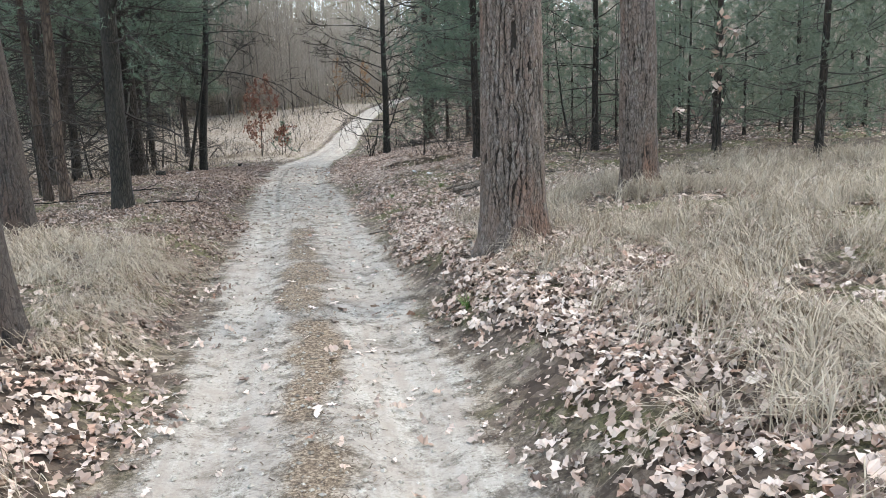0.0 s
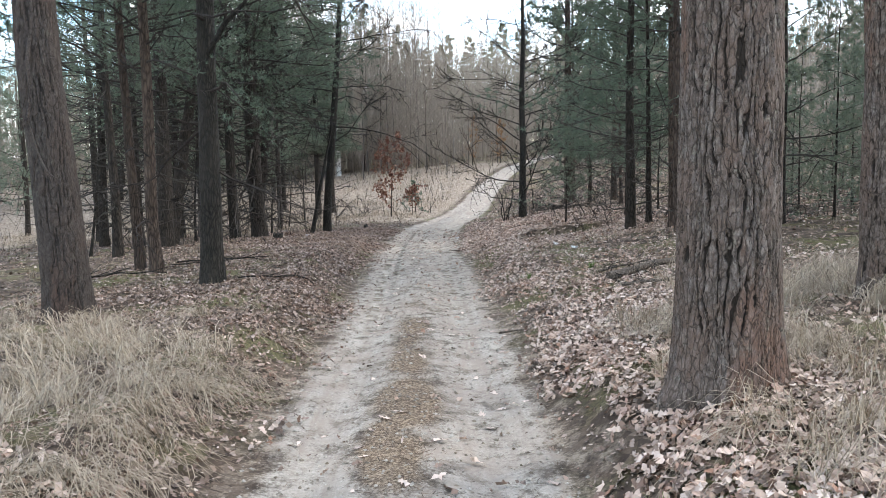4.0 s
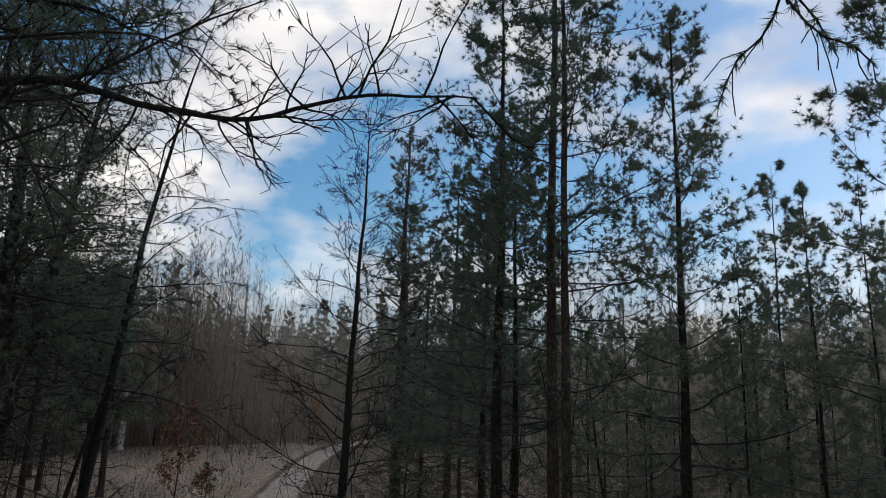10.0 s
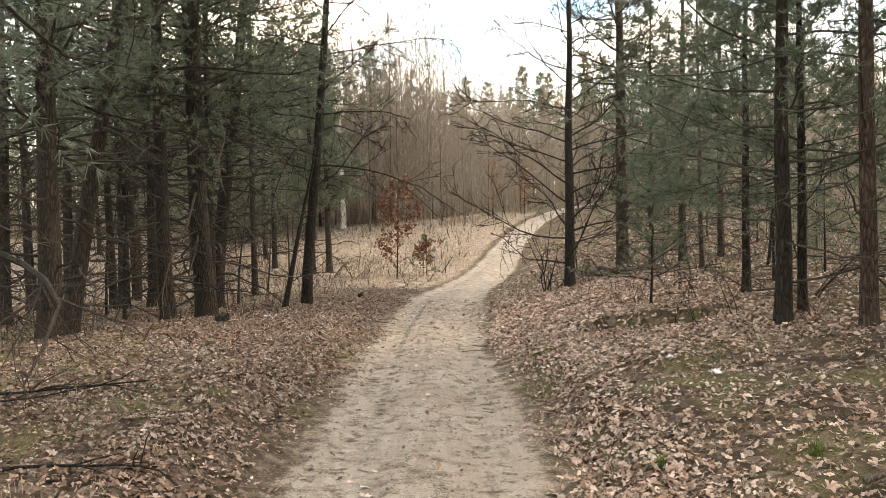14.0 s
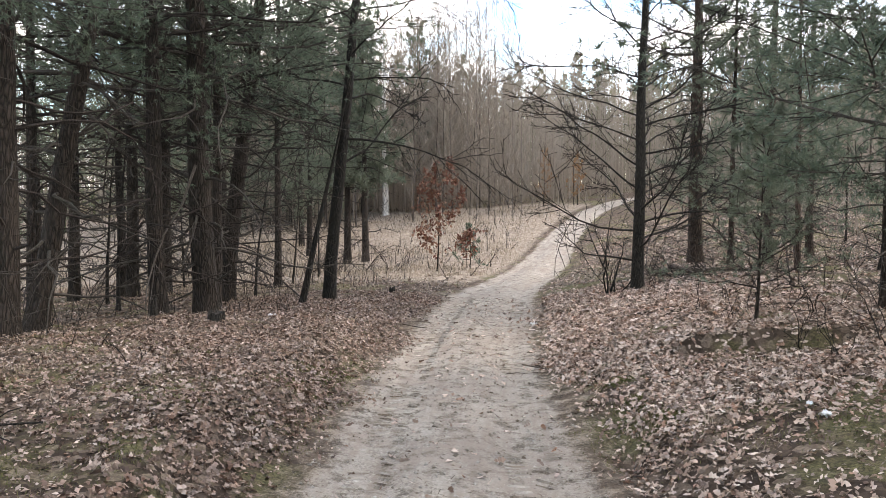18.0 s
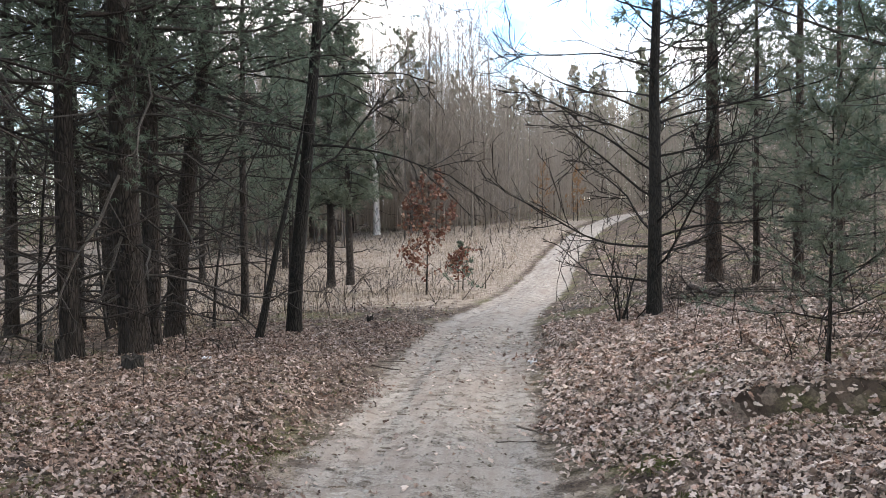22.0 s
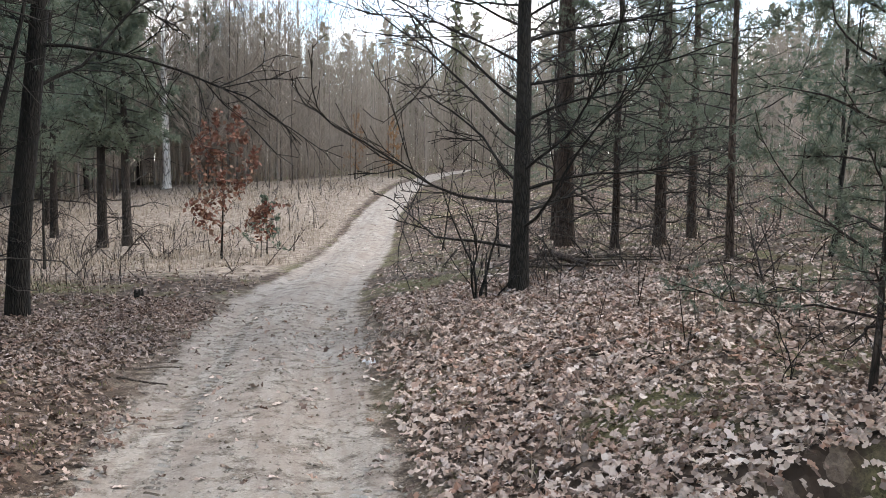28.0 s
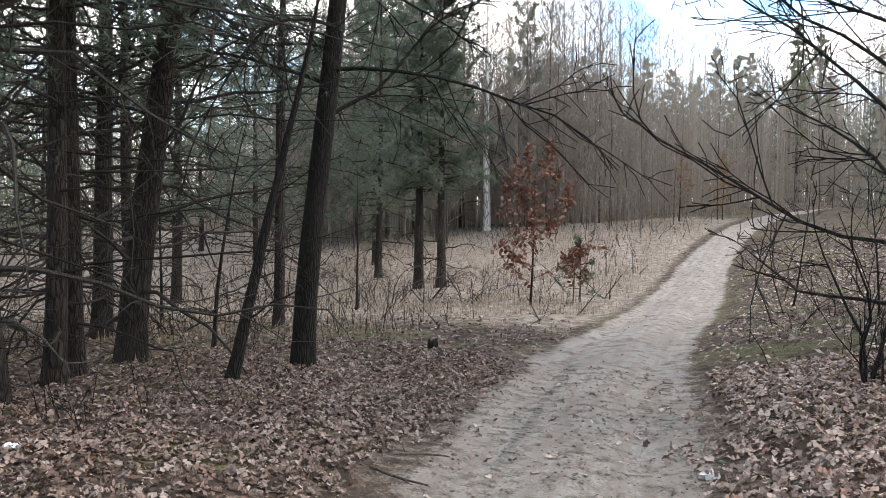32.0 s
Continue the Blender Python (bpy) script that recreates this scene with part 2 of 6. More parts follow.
BARK_TWIG = bark("twig_bark", (0.014, 0.011, 0.01), (0.042, 0.034, 0.03), (0.085, 0.07, 0.06), 0.4, 60.0)
DEAD_WOOD = bark("dead_wood", (0.04, 0.032, 0.026), (0.13, 0.105, 0.085), (0.24, 0.2, 0.165), 0.5, 50.0)
NEEDLE = leafy("pine_needles", [(0.08, 0.115, 0.085), (0.12, 0.165, 0.12), (0.165, 0.21, 0.15), (0.12, 0.175, 0.135)], 0.5, None, 0.42, 0.4)
# Lighter needle green makes up for the little light reaching inside the wood.
NEEDLE_LIGHTENED = leafy("deep_wood_needles_lightened", [(0.13, 0.165, 0.12), (0.17, 0.205, 0.15), (0.22, 0.25, 0.185), (0.17, 0.21, 0.17)], 0.5, None, 0.5, 0.35)
# Haze over distance and sunlight on the hill pines are mixed into this green.
NEEDLE_HAZED = leafy("far_needles_lightened_for_haze", [(0.13, 0.155, 0.09), (0.17, 0.195, 0.11), (0.22, 0.235, 0.13)], 0.6, None, 0.4, 0.3)
# Pale bark, raised further to carry distance haze and sun on the far wood.
BARK_PALE_HAZED = leafy("pale_twigs_lightened_for_haze", [(0.27, 0.235, 0.2), (0.38, 0.335, 0.285), (0.48, 0.43, 0.375), (0.33, 0.28, 0.235)], 0.85, None, 0.5)
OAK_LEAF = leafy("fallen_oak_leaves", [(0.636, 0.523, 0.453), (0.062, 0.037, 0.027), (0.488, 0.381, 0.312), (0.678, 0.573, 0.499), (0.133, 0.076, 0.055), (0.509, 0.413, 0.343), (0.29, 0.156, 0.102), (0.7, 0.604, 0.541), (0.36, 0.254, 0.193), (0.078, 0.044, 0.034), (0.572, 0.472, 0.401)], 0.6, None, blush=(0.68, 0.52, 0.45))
# Brown leaves, with the shade under the left pines taken into their colour.
BROWN_SHADED_LEAF = leafy("brown_leaves_darkened_for_shade", [(0.37, 0.293, 0.247), (0.036, 0.022, 0.017), (0.239, 0.172, 0.132), (0.438, 0.366, 0.324), (0.072, 0.044, 0.033), (0.321, 0.239, 0.191), (0.122, 0.069, 0.048), (0.487, 0.413, 0.371), (0.202, 0.137, 0.106), (0.043, 0.028, 0.022), (0.389, 0.312, 0.266)], 0.6, None, blush=(0.85, 0.66, 0.56))
COPPER_LEAF = leafy("copper_leaves", [(0.13, 0.052, 0.038), (0.19, 0.082, 0.056), (0.31, 0.2, 0.14), (0.15, 0.062, 0.044), (0.24, 0.13, 0.085)], 0.65, None, 0.2)
ORANGE_LEAF = leafy("orange_leaves", [(0.3, 0.17, 0.09), (0.42, 0.26, 0.14), (0.34, 0.19, 0.1)], 0.65, None, 0.3)
DRY_GRASS = leafy("dry_grass", [(0.46, 0.394, 0.311), (0.15, 0.111, 0.076), (0.36, 0.298, 0.224), (0.58, 0.509, 0.416), (0.24, 0.192, 0.124), (0.41, 0.346, 0.267), (0.1, 0.072, 0.053)], 0.6, (0.36, 0.3, 0.23), 0.2)
MOSS = leafy("moss", [(0.09, 0.1, 0.035), (0.13, 0.14, 0.05), (0.17, 0.16, 0.07)], 0.9)
LITTER = leafy("twig_litter", [(0.05, 0.036, 0.028), (0.12, 0.09, 0.068), (0.2, 0.15, 0.11), (0.08, 0.055, 0.04)], 0.85)
PAPER, p_nt, p_b = material("crumpled_paper", 0.6)
p_nt.links.new(mix(p_nt, noise_fac(p_nt, None, 12.0), (0.66, 0.68, 0.7), (0.85, 0.86, 0.87)), p_b.inputs["Base Color"])


def ground_material():
    m, nt, b = material("forest_ground", 0.95)
    b.inputs["Specular IOR Level"].default_value = 0.12
    g = nt.nodes.new("ShaderNodeNewGeometry")
    pos = g.outputs["Position"]

    def mask(name):
        a = nt.nodes.new("ShaderNodeAttribute")
        a.attribute_name = name
        return a.outputs["Fac"]

    fine, mid, big = noise_fac(nt, pos, 44.0, 7.0, 0.78), noise_fac(nt, pos, 6.0, 5.0, 0.6), noise_fac(nt, pos, 0.7, 4.0)
    flakes = node(nt, "ShaderNodeTexVoronoi", Scale=13.0)
    nt.links.new(pos, flakes.inputs["Vector"])
    small = node(nt, "ShaderNodeTexVoronoi", Scale=34.0)
    nt.links.new(pos, small.inputs["Vector"])
    sep = nt.nodes.new("ShaderNodeSeparateColor")
    nt.links.new(flakes.outputs["Color"], sep.inputs["Color"])
    litter = ramp(nt, sep.outputs["Red"], (0.0, (0.03, 0.022, 0.017)), (0.4, (0.065, 0.048, 0.037)), (0.7, (0.12, 0.09, 0.068)), (1.0, (0.24, 0.19, 0.15)))
    litter = mix(nt, ramp(nt, fine, (0.35, (0.75, 0.75, 0.75)), (0.6, (0, 0, 0))), litter, (0.05, 0.037, 0.03))
    moss = ramp(nt, fine, (0.4, (0.035, 0.035, 0.017)), (0.5, (0.1, 0.1, 0.045)), (0.6, (0.19, 0.18, 0.085)))
    litter = mix(nt, ramp(nt, noise_fac(nt, pos, 0.8, 5.0, 0.65), (0.5, (0, 0, 0)), (0.6, (0.75, 0.75, 0.75))), litter, moss)
    field = ramp(nt, mix(nt, 0.5, fine, mid), (0.4, (0.1, 0.08, 0.064)), (0.5, (0.23, 0.19, 0.153)), (0.59, (0.38, 0.33, 0.27)))
    soil = ramp(nt, mix(nt, 0.55, fine, mid), (0.41, (0.04, 0.031, 0.024)), (0.5, (0.13, 0.105, 0.082)), (0.58, (0.28, 0.235, 0.185)))
    needle = ramp(nt, fine, (0.4, (0.055, 0.04, 0.03)), (0.5, (0.16, 0.12, 0.085)), (0.6, (0.34, 0.275, 0.205)))
    sand = ramp(nt, mix(nt, 0.55, fine, mid), (0.41, (0.11, 0.096, 0.08)), (0.48, (0.28, 0.256, 0.222)), (0.57, (0.45, 0.424, 0.38)))
    sand = mix(nt, ramp(nt, mid, (0.5, (0, 0, 0)), (0.68, (0.6, 0.6, 0.6))), sand, (0.22, 0.18, 0.145))
    sand = mix(nt, ramp(nt, small.outputs["Distance"], (0.06, (0.8, 0.8, 0.8)), (0.16, (0, 0, 0))), sand, (0.13, 0.105, 0.085))

    across, run = mask("across"), mask("run")
    lane = nt.nodes.new("ShaderNodeCombineXYZ")
    nt.links.new(across, lane.inputs["X"])
    nt.links.new(run, lane.inputs["Y"])
    lane_map = node(nt, "ShaderNodeMapping", Scale=(9.0, 0.55, 1.0))
    nt.links.new(lane.outputs[0], lane_map.inputs["Vector"])
    streak = noise_fac(nt, lane_map.outputs["Vector"], 1.0, 4.0, 0.6)
    sand = mix(nt, ramp(nt, streak, (0.42, (0, 0, 0)), (0.66, (0.7, 0.7, 0.7))), sand, (0.24, 0.205, 0.175))
    sand = mix(nt, ramp(nt, noise_fac(nt, pos, 1.6, 5.0, 0.6), (0.45, (0, 0, 0)), (0.7, (0.65, 0.65, 0.65))), sand, (0.28, 0.235, 0.2))
    lug = nt.nodes.new("ShaderNodeTexWave")
    lug.wave_type, lug.bands_direction = "BANDS", "DIAGONAL"
    lug.inputs["Scale"].default_value, lug.inputs["Distortion"].default_value, lug.inputs["Detail"].default_value = 1.0, 1.6, 2.0
    lug_map = node(nt, "ShaderNodeMapping", Scale=(2.2, 5.2, 1.0))
    nt.links.new(lane.outputs[0], lug_map.inputs["Vector"])
    nt.links.new(lug_map.outputs["Vector"], lug.inputs["Vector"])

    def edged(name, lo=0.34, hi=0.68):
        k = nt.nodes.new("ShaderNodeMath")
        k.operation = "ADD"
        d = nt.nodes.new("ShaderNodeMath")
        d.operation = "MULTIPLY_ADD"
        nt.links.new(mix(nt, 0.5, fine, mid), d.inputs[0])
        d.inputs[1].default_value, d.inputs[2].default_value = 1.1, -0.55
        nt.links.new(mask(name), k.inputs[0])
        nt.links.new(d.outputs[0], k.inputs[1])
        return ramp(nt, k.outputs[0], (lo, (0, 0, 0)), (hi, (1, 1, 1)))

    col = mix(nt, edged("field"), litter, field)
    col = mix(nt, edged("soil"), col, soil)
    col = mix(nt, edged("needle"), col, needle)
    col = mix(nt, edged("track"), col, sand)
    col = mix(nt, ramp(nt, big, (0.4, (0, 0, 0)), (0.7, (0.35, 0.35, 0.35))), col, mix(nt, 0.5, col, (0.1, 0.08, 0.065)))
    nt.links.new(col, b.inputs["Base Color"])
    tread = mix(nt, mix(nt, ramp(nt, streak, (0.4, (0, 0, 0)), (0.55, (1, 1, 1))), 0.0, mask("tread")), 0.5, lug.outputs["Color"])
    bump(nt, b, mix(nt, 0.5, mix(nt, 0.5, fine, mid), tread), 0.9, 0.04)
    return m


GROUND = ground_material()


def sand_material():
    m, nt, b = material("loose_sand", 0.95)
    g = nt.nodes.new("ShaderNodeNewGeometry")
    f = mix(nt, 0.55, noise_fac(nt, g.outputs["Position"], 44.0, 7.0, 0.78), noise_fac(nt, g.outputs["Position"], 6.0, 5.0, 0.6))
    col = ramp(nt, f, (0.40, (0.13, 0.113, 0.095)), (0.48, (0.28, 0.256, 0.222)), (0.58, (0.44, 0.415, 0.37)))
    tint = ramp(nt, g.outputs["Random Per Island"], (0.0, (0.45, 0.4, 0.35)), (0.4, (1, 1, 1)), (1.0, (0.75, 0.72, 0.68)))
    nt.links.new(mix(nt, 1.0, col, tint, "MULTIPLY"), b.inputs["Base Color"])
    return m


SAND = sand_material()


# ---- mesh tools ----
class Soup:
    """Vertices and faces gathered from many small pieces, made into one mesh."""

    def __init__(self):
        self.v, self.f, self.n = [], {3: [], 4: []}, 0

    def add(self, v, f):
        v, f = np.asarray(v, float).reshape(-1, 3), np.asarray(f, int)
        self.v.append(v)
        self.f[f.shape[1]].append(f + self.n)
        self.n += len(v)

    def mesh(self, name, mat, smooth=False):
        me = bpy.data.meshes.new(name)
        v = np.concatenate(self.v) if self.v else np.zeros((0, 3))
        tri = np.concatenate(self.f[3]) if self.f[3] else np.zeros((0, 3), int)
        quad = np.concatenate(self.f[4]) if self.f[4] else np.zeros((0, 4), int)
        me.vertices.add(len(v))
        me.vertices.foreach_set("co", v.ravel())
        me.loops.add(tri.size + quad.size)
        me.loops.foreach_set("vertex_index", np.concatenate([tri.ravel(), quad.ravel()]))
        me.polygons.add(len(tri) + len(quad))
        start = np.concatenate([np.arange(len(tri)) * 3, tri.size + np.arange(len(quad)) * 4])
        me.polygons.foreach_set("loop_start", start)
        me.polygons.foreach_set("use_smooth", np.full(len(tri) + len(quad), smooth))
        me.update(calc_edges=True)
        me.materials.append(mat)
        return me


def unit(a):
    return a / np.maximum(np.linalg.norm(a, axis=-1, keepdims=True), 1e-9)


def tube(soup, pts, rad, sides=6, cap=True):
    pts, rad = np.asarray(pts, float), np.asarray(rad, float)
    t = unit(np.gradient(pts, axis=0))
    ref = np.array([0.0, 0, 1]) if abs(t[:, 2]).mean() < 0.8 else np.array([1.0, 0, 0])
    a = unit(np.cross(t, ref))
    b = np.cross(t, a)
    ang = np.linspace(0, 2 * np.pi, sides, endpoint=False)
    ring = pts[:, None] + rad[:, None, None] * (np.cos(ang)[None, :, None] * a[:, None] + np.sin(ang)[None, :, None] * b[:, None])
    k = len(pts)
    i, j = np.meshgrid(np.arange(k - 1), np.arange(sides), indexing="ij")
    q = np.stack([i * sides + j, i * sides + (j + 1) % sides, (i + 1) * sides + (j + 1) % sides, (i + 1) * sides + j], -1).reshape(-1, 4)
    soup.add(ring.reshape(-1, 3), q)
    if cap:
        n = np.arange(sides)
        for row, centre in ((0, pts[0]), (k - 1, pts[-1])):
            f = np.stack([n, (n + 1) % sides, np.full(sides, sides)], -1)
            soup.add(np.vstack([ring[row], centre]), f if row else f[:, ::-1])


def needles(soup, rng, at, way, per, length, width):
    """Tufts: slim triangles that fan out from each twig point."""
    n = len(at)
    if not n:
        return
    d = unit(way[:, None] * 0.75 + unit(rng.normal(size=(n, per, 3))) * 0.85)
    side = unit(np.cross(d, unit(rng.normal(size=(n, per, 3))))) * width / 2
    base = at[:, None] + d * 0.004
    tip = at[:, None] + d * (length * rng.uniform(0.7, 1.15, (n, per, 1)))
    v = np.stack([base - side, base + side, tip], 2).reshape(-1, 3)
    soup.add(v, np.arange(len(v)).reshape(-1, 3))


def wander(rng, start, way, length, steps, bend=0.15, lift=0.0):
    """A crooked line from start; lift turns its end up or, below zero, down."""
    way = unit(np.asarray(way, float))
    out, p = [np.asarray(start, float)], np.asarray(start, float)
    for k in range(steps):
        way = unit(way + rng.normal(size=3) * bend + np.array([0, 0, lift / steps]))
        p = p + way * length / steps
        out.append(p)
    return np.array(out)


def part(name, data, parent, label="", at=None):
    ob = new(name, data)
    ob.parent = parent
    if at is not None:
        ob.location = at
    if label:
        ob["label"] = label
    return ob


# ---- plan of the ground: the track bends through the wood, a low bank beside it, a hill beyond ----
ROAD_X = [(-14, 3.1), (-5, 0.9), (0, -0.2), (3.3, -0.92), (5.3, -1.45), (8, -2.3), (10.5, -2.95), (13.6, -3.95), (15.7, -4.6), (18.6, -5.5), (22.7, -6.65), (27.7, -7.8), (31, -8.2), (36, -8.7), (41, -9.3), (46, -9.75), (54, -9.9), (60, -9.2), (66, -7.0), (76, -1.5), (110, 20)]
ROAD_Z = [(-14, 0.1), (0, 0.02), (6, -0.05), (15, -0.15), (22, -0.3), (30, -0.42), (35, -0.45), (39, -0.3), (44, 0.2), (50, 0.95), (60, 1.9), (75, 3.0), (110, 5.0), (200, 8.0), (400, 11.0)]
ROAD_HALF = [(-14, 1.0), (26, 1.0), (32, 0.95), (40, 0.85), (50, 0.7), (76, 0.6)]


def table(tab, v):
    return np.interp(v, [a for a, _ in tab], [b for _, b in tab])


def smooth(a, b, v):
    k = np.clip((v - a) / (b - a), 0, 1)
    return k * k * (3 - 2 * k)


_gy = np.linspace(-14, 110, 400)
_gx = np.convolve(np.pad(table(ROAD_X, _gy), 7, mode="edge"), np.ones(15) / 15, mode="valid")


def road_x(y):
    return np.interp(y, _gy, _gx)


def ripple(x, y, scale, seed):
    """Soft value noise for many points at once."""
    r = np.random.default_rng(seed).random((64, 64))
    fx, fy = np.asarray(x) / scale, np.asarray(y) / scale
    ix, iy = np.floor(fx).astype(int), np.floor(fy).astype(int)
    tx, ty = fx - ix, fy - iy
    tx, ty = tx * tx * (3 - 2 * tx), ty * ty * (3 - 2 * ty)
    a, b = r[ix % 64, iy % 64], r[(ix + 1) % 64, iy % 64]
    c, d = r[ix % 64, (iy + 1) % 64], r[(ix + 1) % 64, (iy + 1) % 64]
    return (a * (1 - tx) + b * tx) * (1 - ty) + (c * (1 - tx) + d * tx) * ty - 0.5


def height(x, y):
    """The ground's height at any place."""
    x, y = np.asarray(x, float), np.asarray(y, float)
    u = x - road_x(y)
    z = table(ROAD_Z, y)
    right = table([(0.95, 0), (1.6, 0.2), (2.6, 0.38), (4.8, 0.66), (12, 0.95), (40, 1.6), (100, 2.5)], u) + 0.14 * smooth(1.0, 1.6, u) * (1 - smooth(2.2, 3.2, u)) * (1 - smooth(7.5, 10, y))
    left = table([(-14, 0.3), (16, 0.33), (21, 0.22), (26, 0.02), (60, 0)], y) * smooth(1.05, 1.9, -u) + table([(4, 0), (9, -0.3), (14, -0.55), (40, -1.2), (100, -1.5)], -u)
    z = z + np.where(u > 0, right, left)
    near = 1 - smooth(40, 60, y)
    rut = np.exp(-((np.abs(u + 0.02) - 0.56) / 0.2) ** 2) * 0.045
    crown = np.exp(-(u / 0.24) ** 2) * 0.03
    edge = smooth(1.0, 1.5, np.abs(u))
    rough = edge * (0.09 * ripple(x, y, 1.1, 3) + 0.06 * ripple(x, y, 0.42, 4) + 0.035 * ripple(x, y, 0.17, 5))
    tread = (1 - edge) * (0.022 * ripple(x, y, 0.3, 6) + 0.014 * ripple(x, y, 0.13, 7))
    back = 19.62 + 0.25 * ripple(x, y, 0.6, 61) + 0.12 * (x + 2.6)
    span = smooth(-3.6, -3.2, x) * (1 - smooth(-1.9, -1.4, x))
    pit = span * (0.07 * smooth(back, back + 0.1, y) * (1 - smooth(20.0, 21.0, y)) - 0.2 * smooth(19.0, 19.5, y) * (1 - smooth(back - 0.06, back + 0.08, y)))
    scar = -0.24 * np.exp(-((u - 1.35) / 0.22) ** 2) * smooth(13.2, 14, y) * (1 - smooth(17.2, 18.2, y)) * (0.6 + ripple(x, y, 0.5, 9))
    return z + near * (crown - rut) + rough + tread + pit + scar + 0.5 * ripple(x, y, 9.0, 8) * smooth(45, 70, np.hypot(x + 5, y - 15))


def lines(spans):
    out = []
    for a, b, n in spans:
        out.append(np.linspace(a, b, n, endpoint=False))
    return np.concatenate(out + [[spans[-1][1]]])


def build_ground():
    gx = lines([(-600, -120, 8), (-120, -45, 15), (-45, -16, 30), (-16, -9.5, 36), (-9.5, 2.5, 140), (2.5, 8, 28), (8, 40, 26), (40, 120, 14), (120, 600, 8)])
    gy = lines([(-600, -100, 8), (-100, -14, 18), (-14, 1, 40), (1, 30, 290), (30, 42, 50), (42, 75, 50), (75, 160, 30), (160, 900, 14)])
    x, y = np.meshgrid(gx, gy)
    z = height(x, y)
    nx, ny = len(gx), len(gy)
    i, j = np.meshgrid(np.arange(ny - 1), np.arange(nx - 1), indexing="ij")
    s = Soup()
    s.add(np.stack([x, y, z], -1).reshape(-1, 3), np.stack([i * nx + j, i * nx + j + 1, (i + 1) * nx + j + 1, (i + 1) * nx + j], -1).reshape(-1, 4))
    me = s.mesh("ground", GROUND, True)
    u, half = x - road_x(y), table(ROAD_HALF, y)
    wob = 0.35 * ripple(x, y, 0.8, 11) + 0.2 * ripple(x, y, 0.25, 12)
    a = np.abs(u)
    on = 1 - smooth(0.7, 1.2, a / half + wob * 0.6)
    strip = np.clip(np.exp(-((u + 0.04 + 0.25 * ripple(x, y, 0.9, 13)) / 0.26) ** 2) * (1 - smooth(8, 16, y + 3 * ripple(x, y, 1.2, 14))) * (0.95 + 1.2 * ripple(x, y, 0.35, 15)), 0, 1)
    track = on * (1 - 0.85 * strip) * (0.86 + wob * 0.6) - 0.25 * np.exp(-(u / 0.22) ** 2) * smooth(10, 18, y) * on * (0.5 + ripple(x, y, 0.6, 16))
    masks = {"across": u, "run": y, "tread": np.exp(-((u + 0.45) / 0.2) ** 2) * smooth(9, 13, y) * np.clip(0.7 + 1.5 * ripple(x, y, 1.5, 17), 0, 1),
             "track": track, "needle": np.maximum(on * strip, 0.0) * 0.9, "soil": (1 - smooth(1.0, 1.55, a / half + wob)) * 0.62 * (1 - smooth(26, 34, y)),
             "field": np.clip(smooth(27, 33, y) * (1 - smooth(55, 62, y)) * smooth(0.5, 1.5, -u) + smooth(14, 18, -u) * smooth(5, 12, y) * (1 - smooth(52, 60, y)), 0, 1) * 0.9}
    for name, val in masks.items():
        me.attributes.new(name, "FLOAT", "POINT").data.foreach_set("value", np.ascontiguousarray(val, dtype=np.float32).ravel())
    return tagged(new("ground", me), "forest floor of leaf litter with a pale sandy cart track", "ground", kind="structure")


build_ground()


# ---- trees ----
def trunk_line(rng, h, lean, bow=0.0, steps=14, wob=0.02):
    """The stem's middle line from its foot; lean: metres sideways for each metre up."""
    k = np.linspace(0, 1, steps + 1)
    side = np.cumsum(rng.normal(size=(steps + 1, 2)), 0) * wob * h / steps
    side -= side[0]
    x = lean[0] * h * (k + bow * k * (1 - k)) + side[:, 0]
    y = lean[1] * h * (k + bow * k * (1 - k)) + side[:, 1]
    return np.stack([x, y, k * h], -1)


def along(line, k):
    f = np.clip(k, 0, 1) * (len(line) - 1)
    i = np.minimum(f.astype(int) if isinstance(f, np.ndarray) else int(f), len(line) - 2)
    w = f - i
    return line[i] * (1 - w[..., None] if isinstance(w, np.ndarray) else 1 - w) + line[i + 1] * (w[..., None] if isinstance(w, np.ndarray) else w)


def plain_trunk(line, d, mat, top=0.12, flare=0.35, sides=12, rings=14):
    s = Soup()
    h = line[-1][2]
    fine = np.array([along(line, k) for k in np.concatenate([[0, 0.012, 0.03, 0.06], np.linspace(0.1, 1, rings)])])
    z = fine[:, 2]
    r = d / 2 * ((1 - z / h) * (1 - top) + top) * (1 + flare * np.exp(-z / 0.16))
    fine[0, 2] -= 0.25
    tube(s, fine, r, sides)
    return s.mesh("trunk", mat, True)


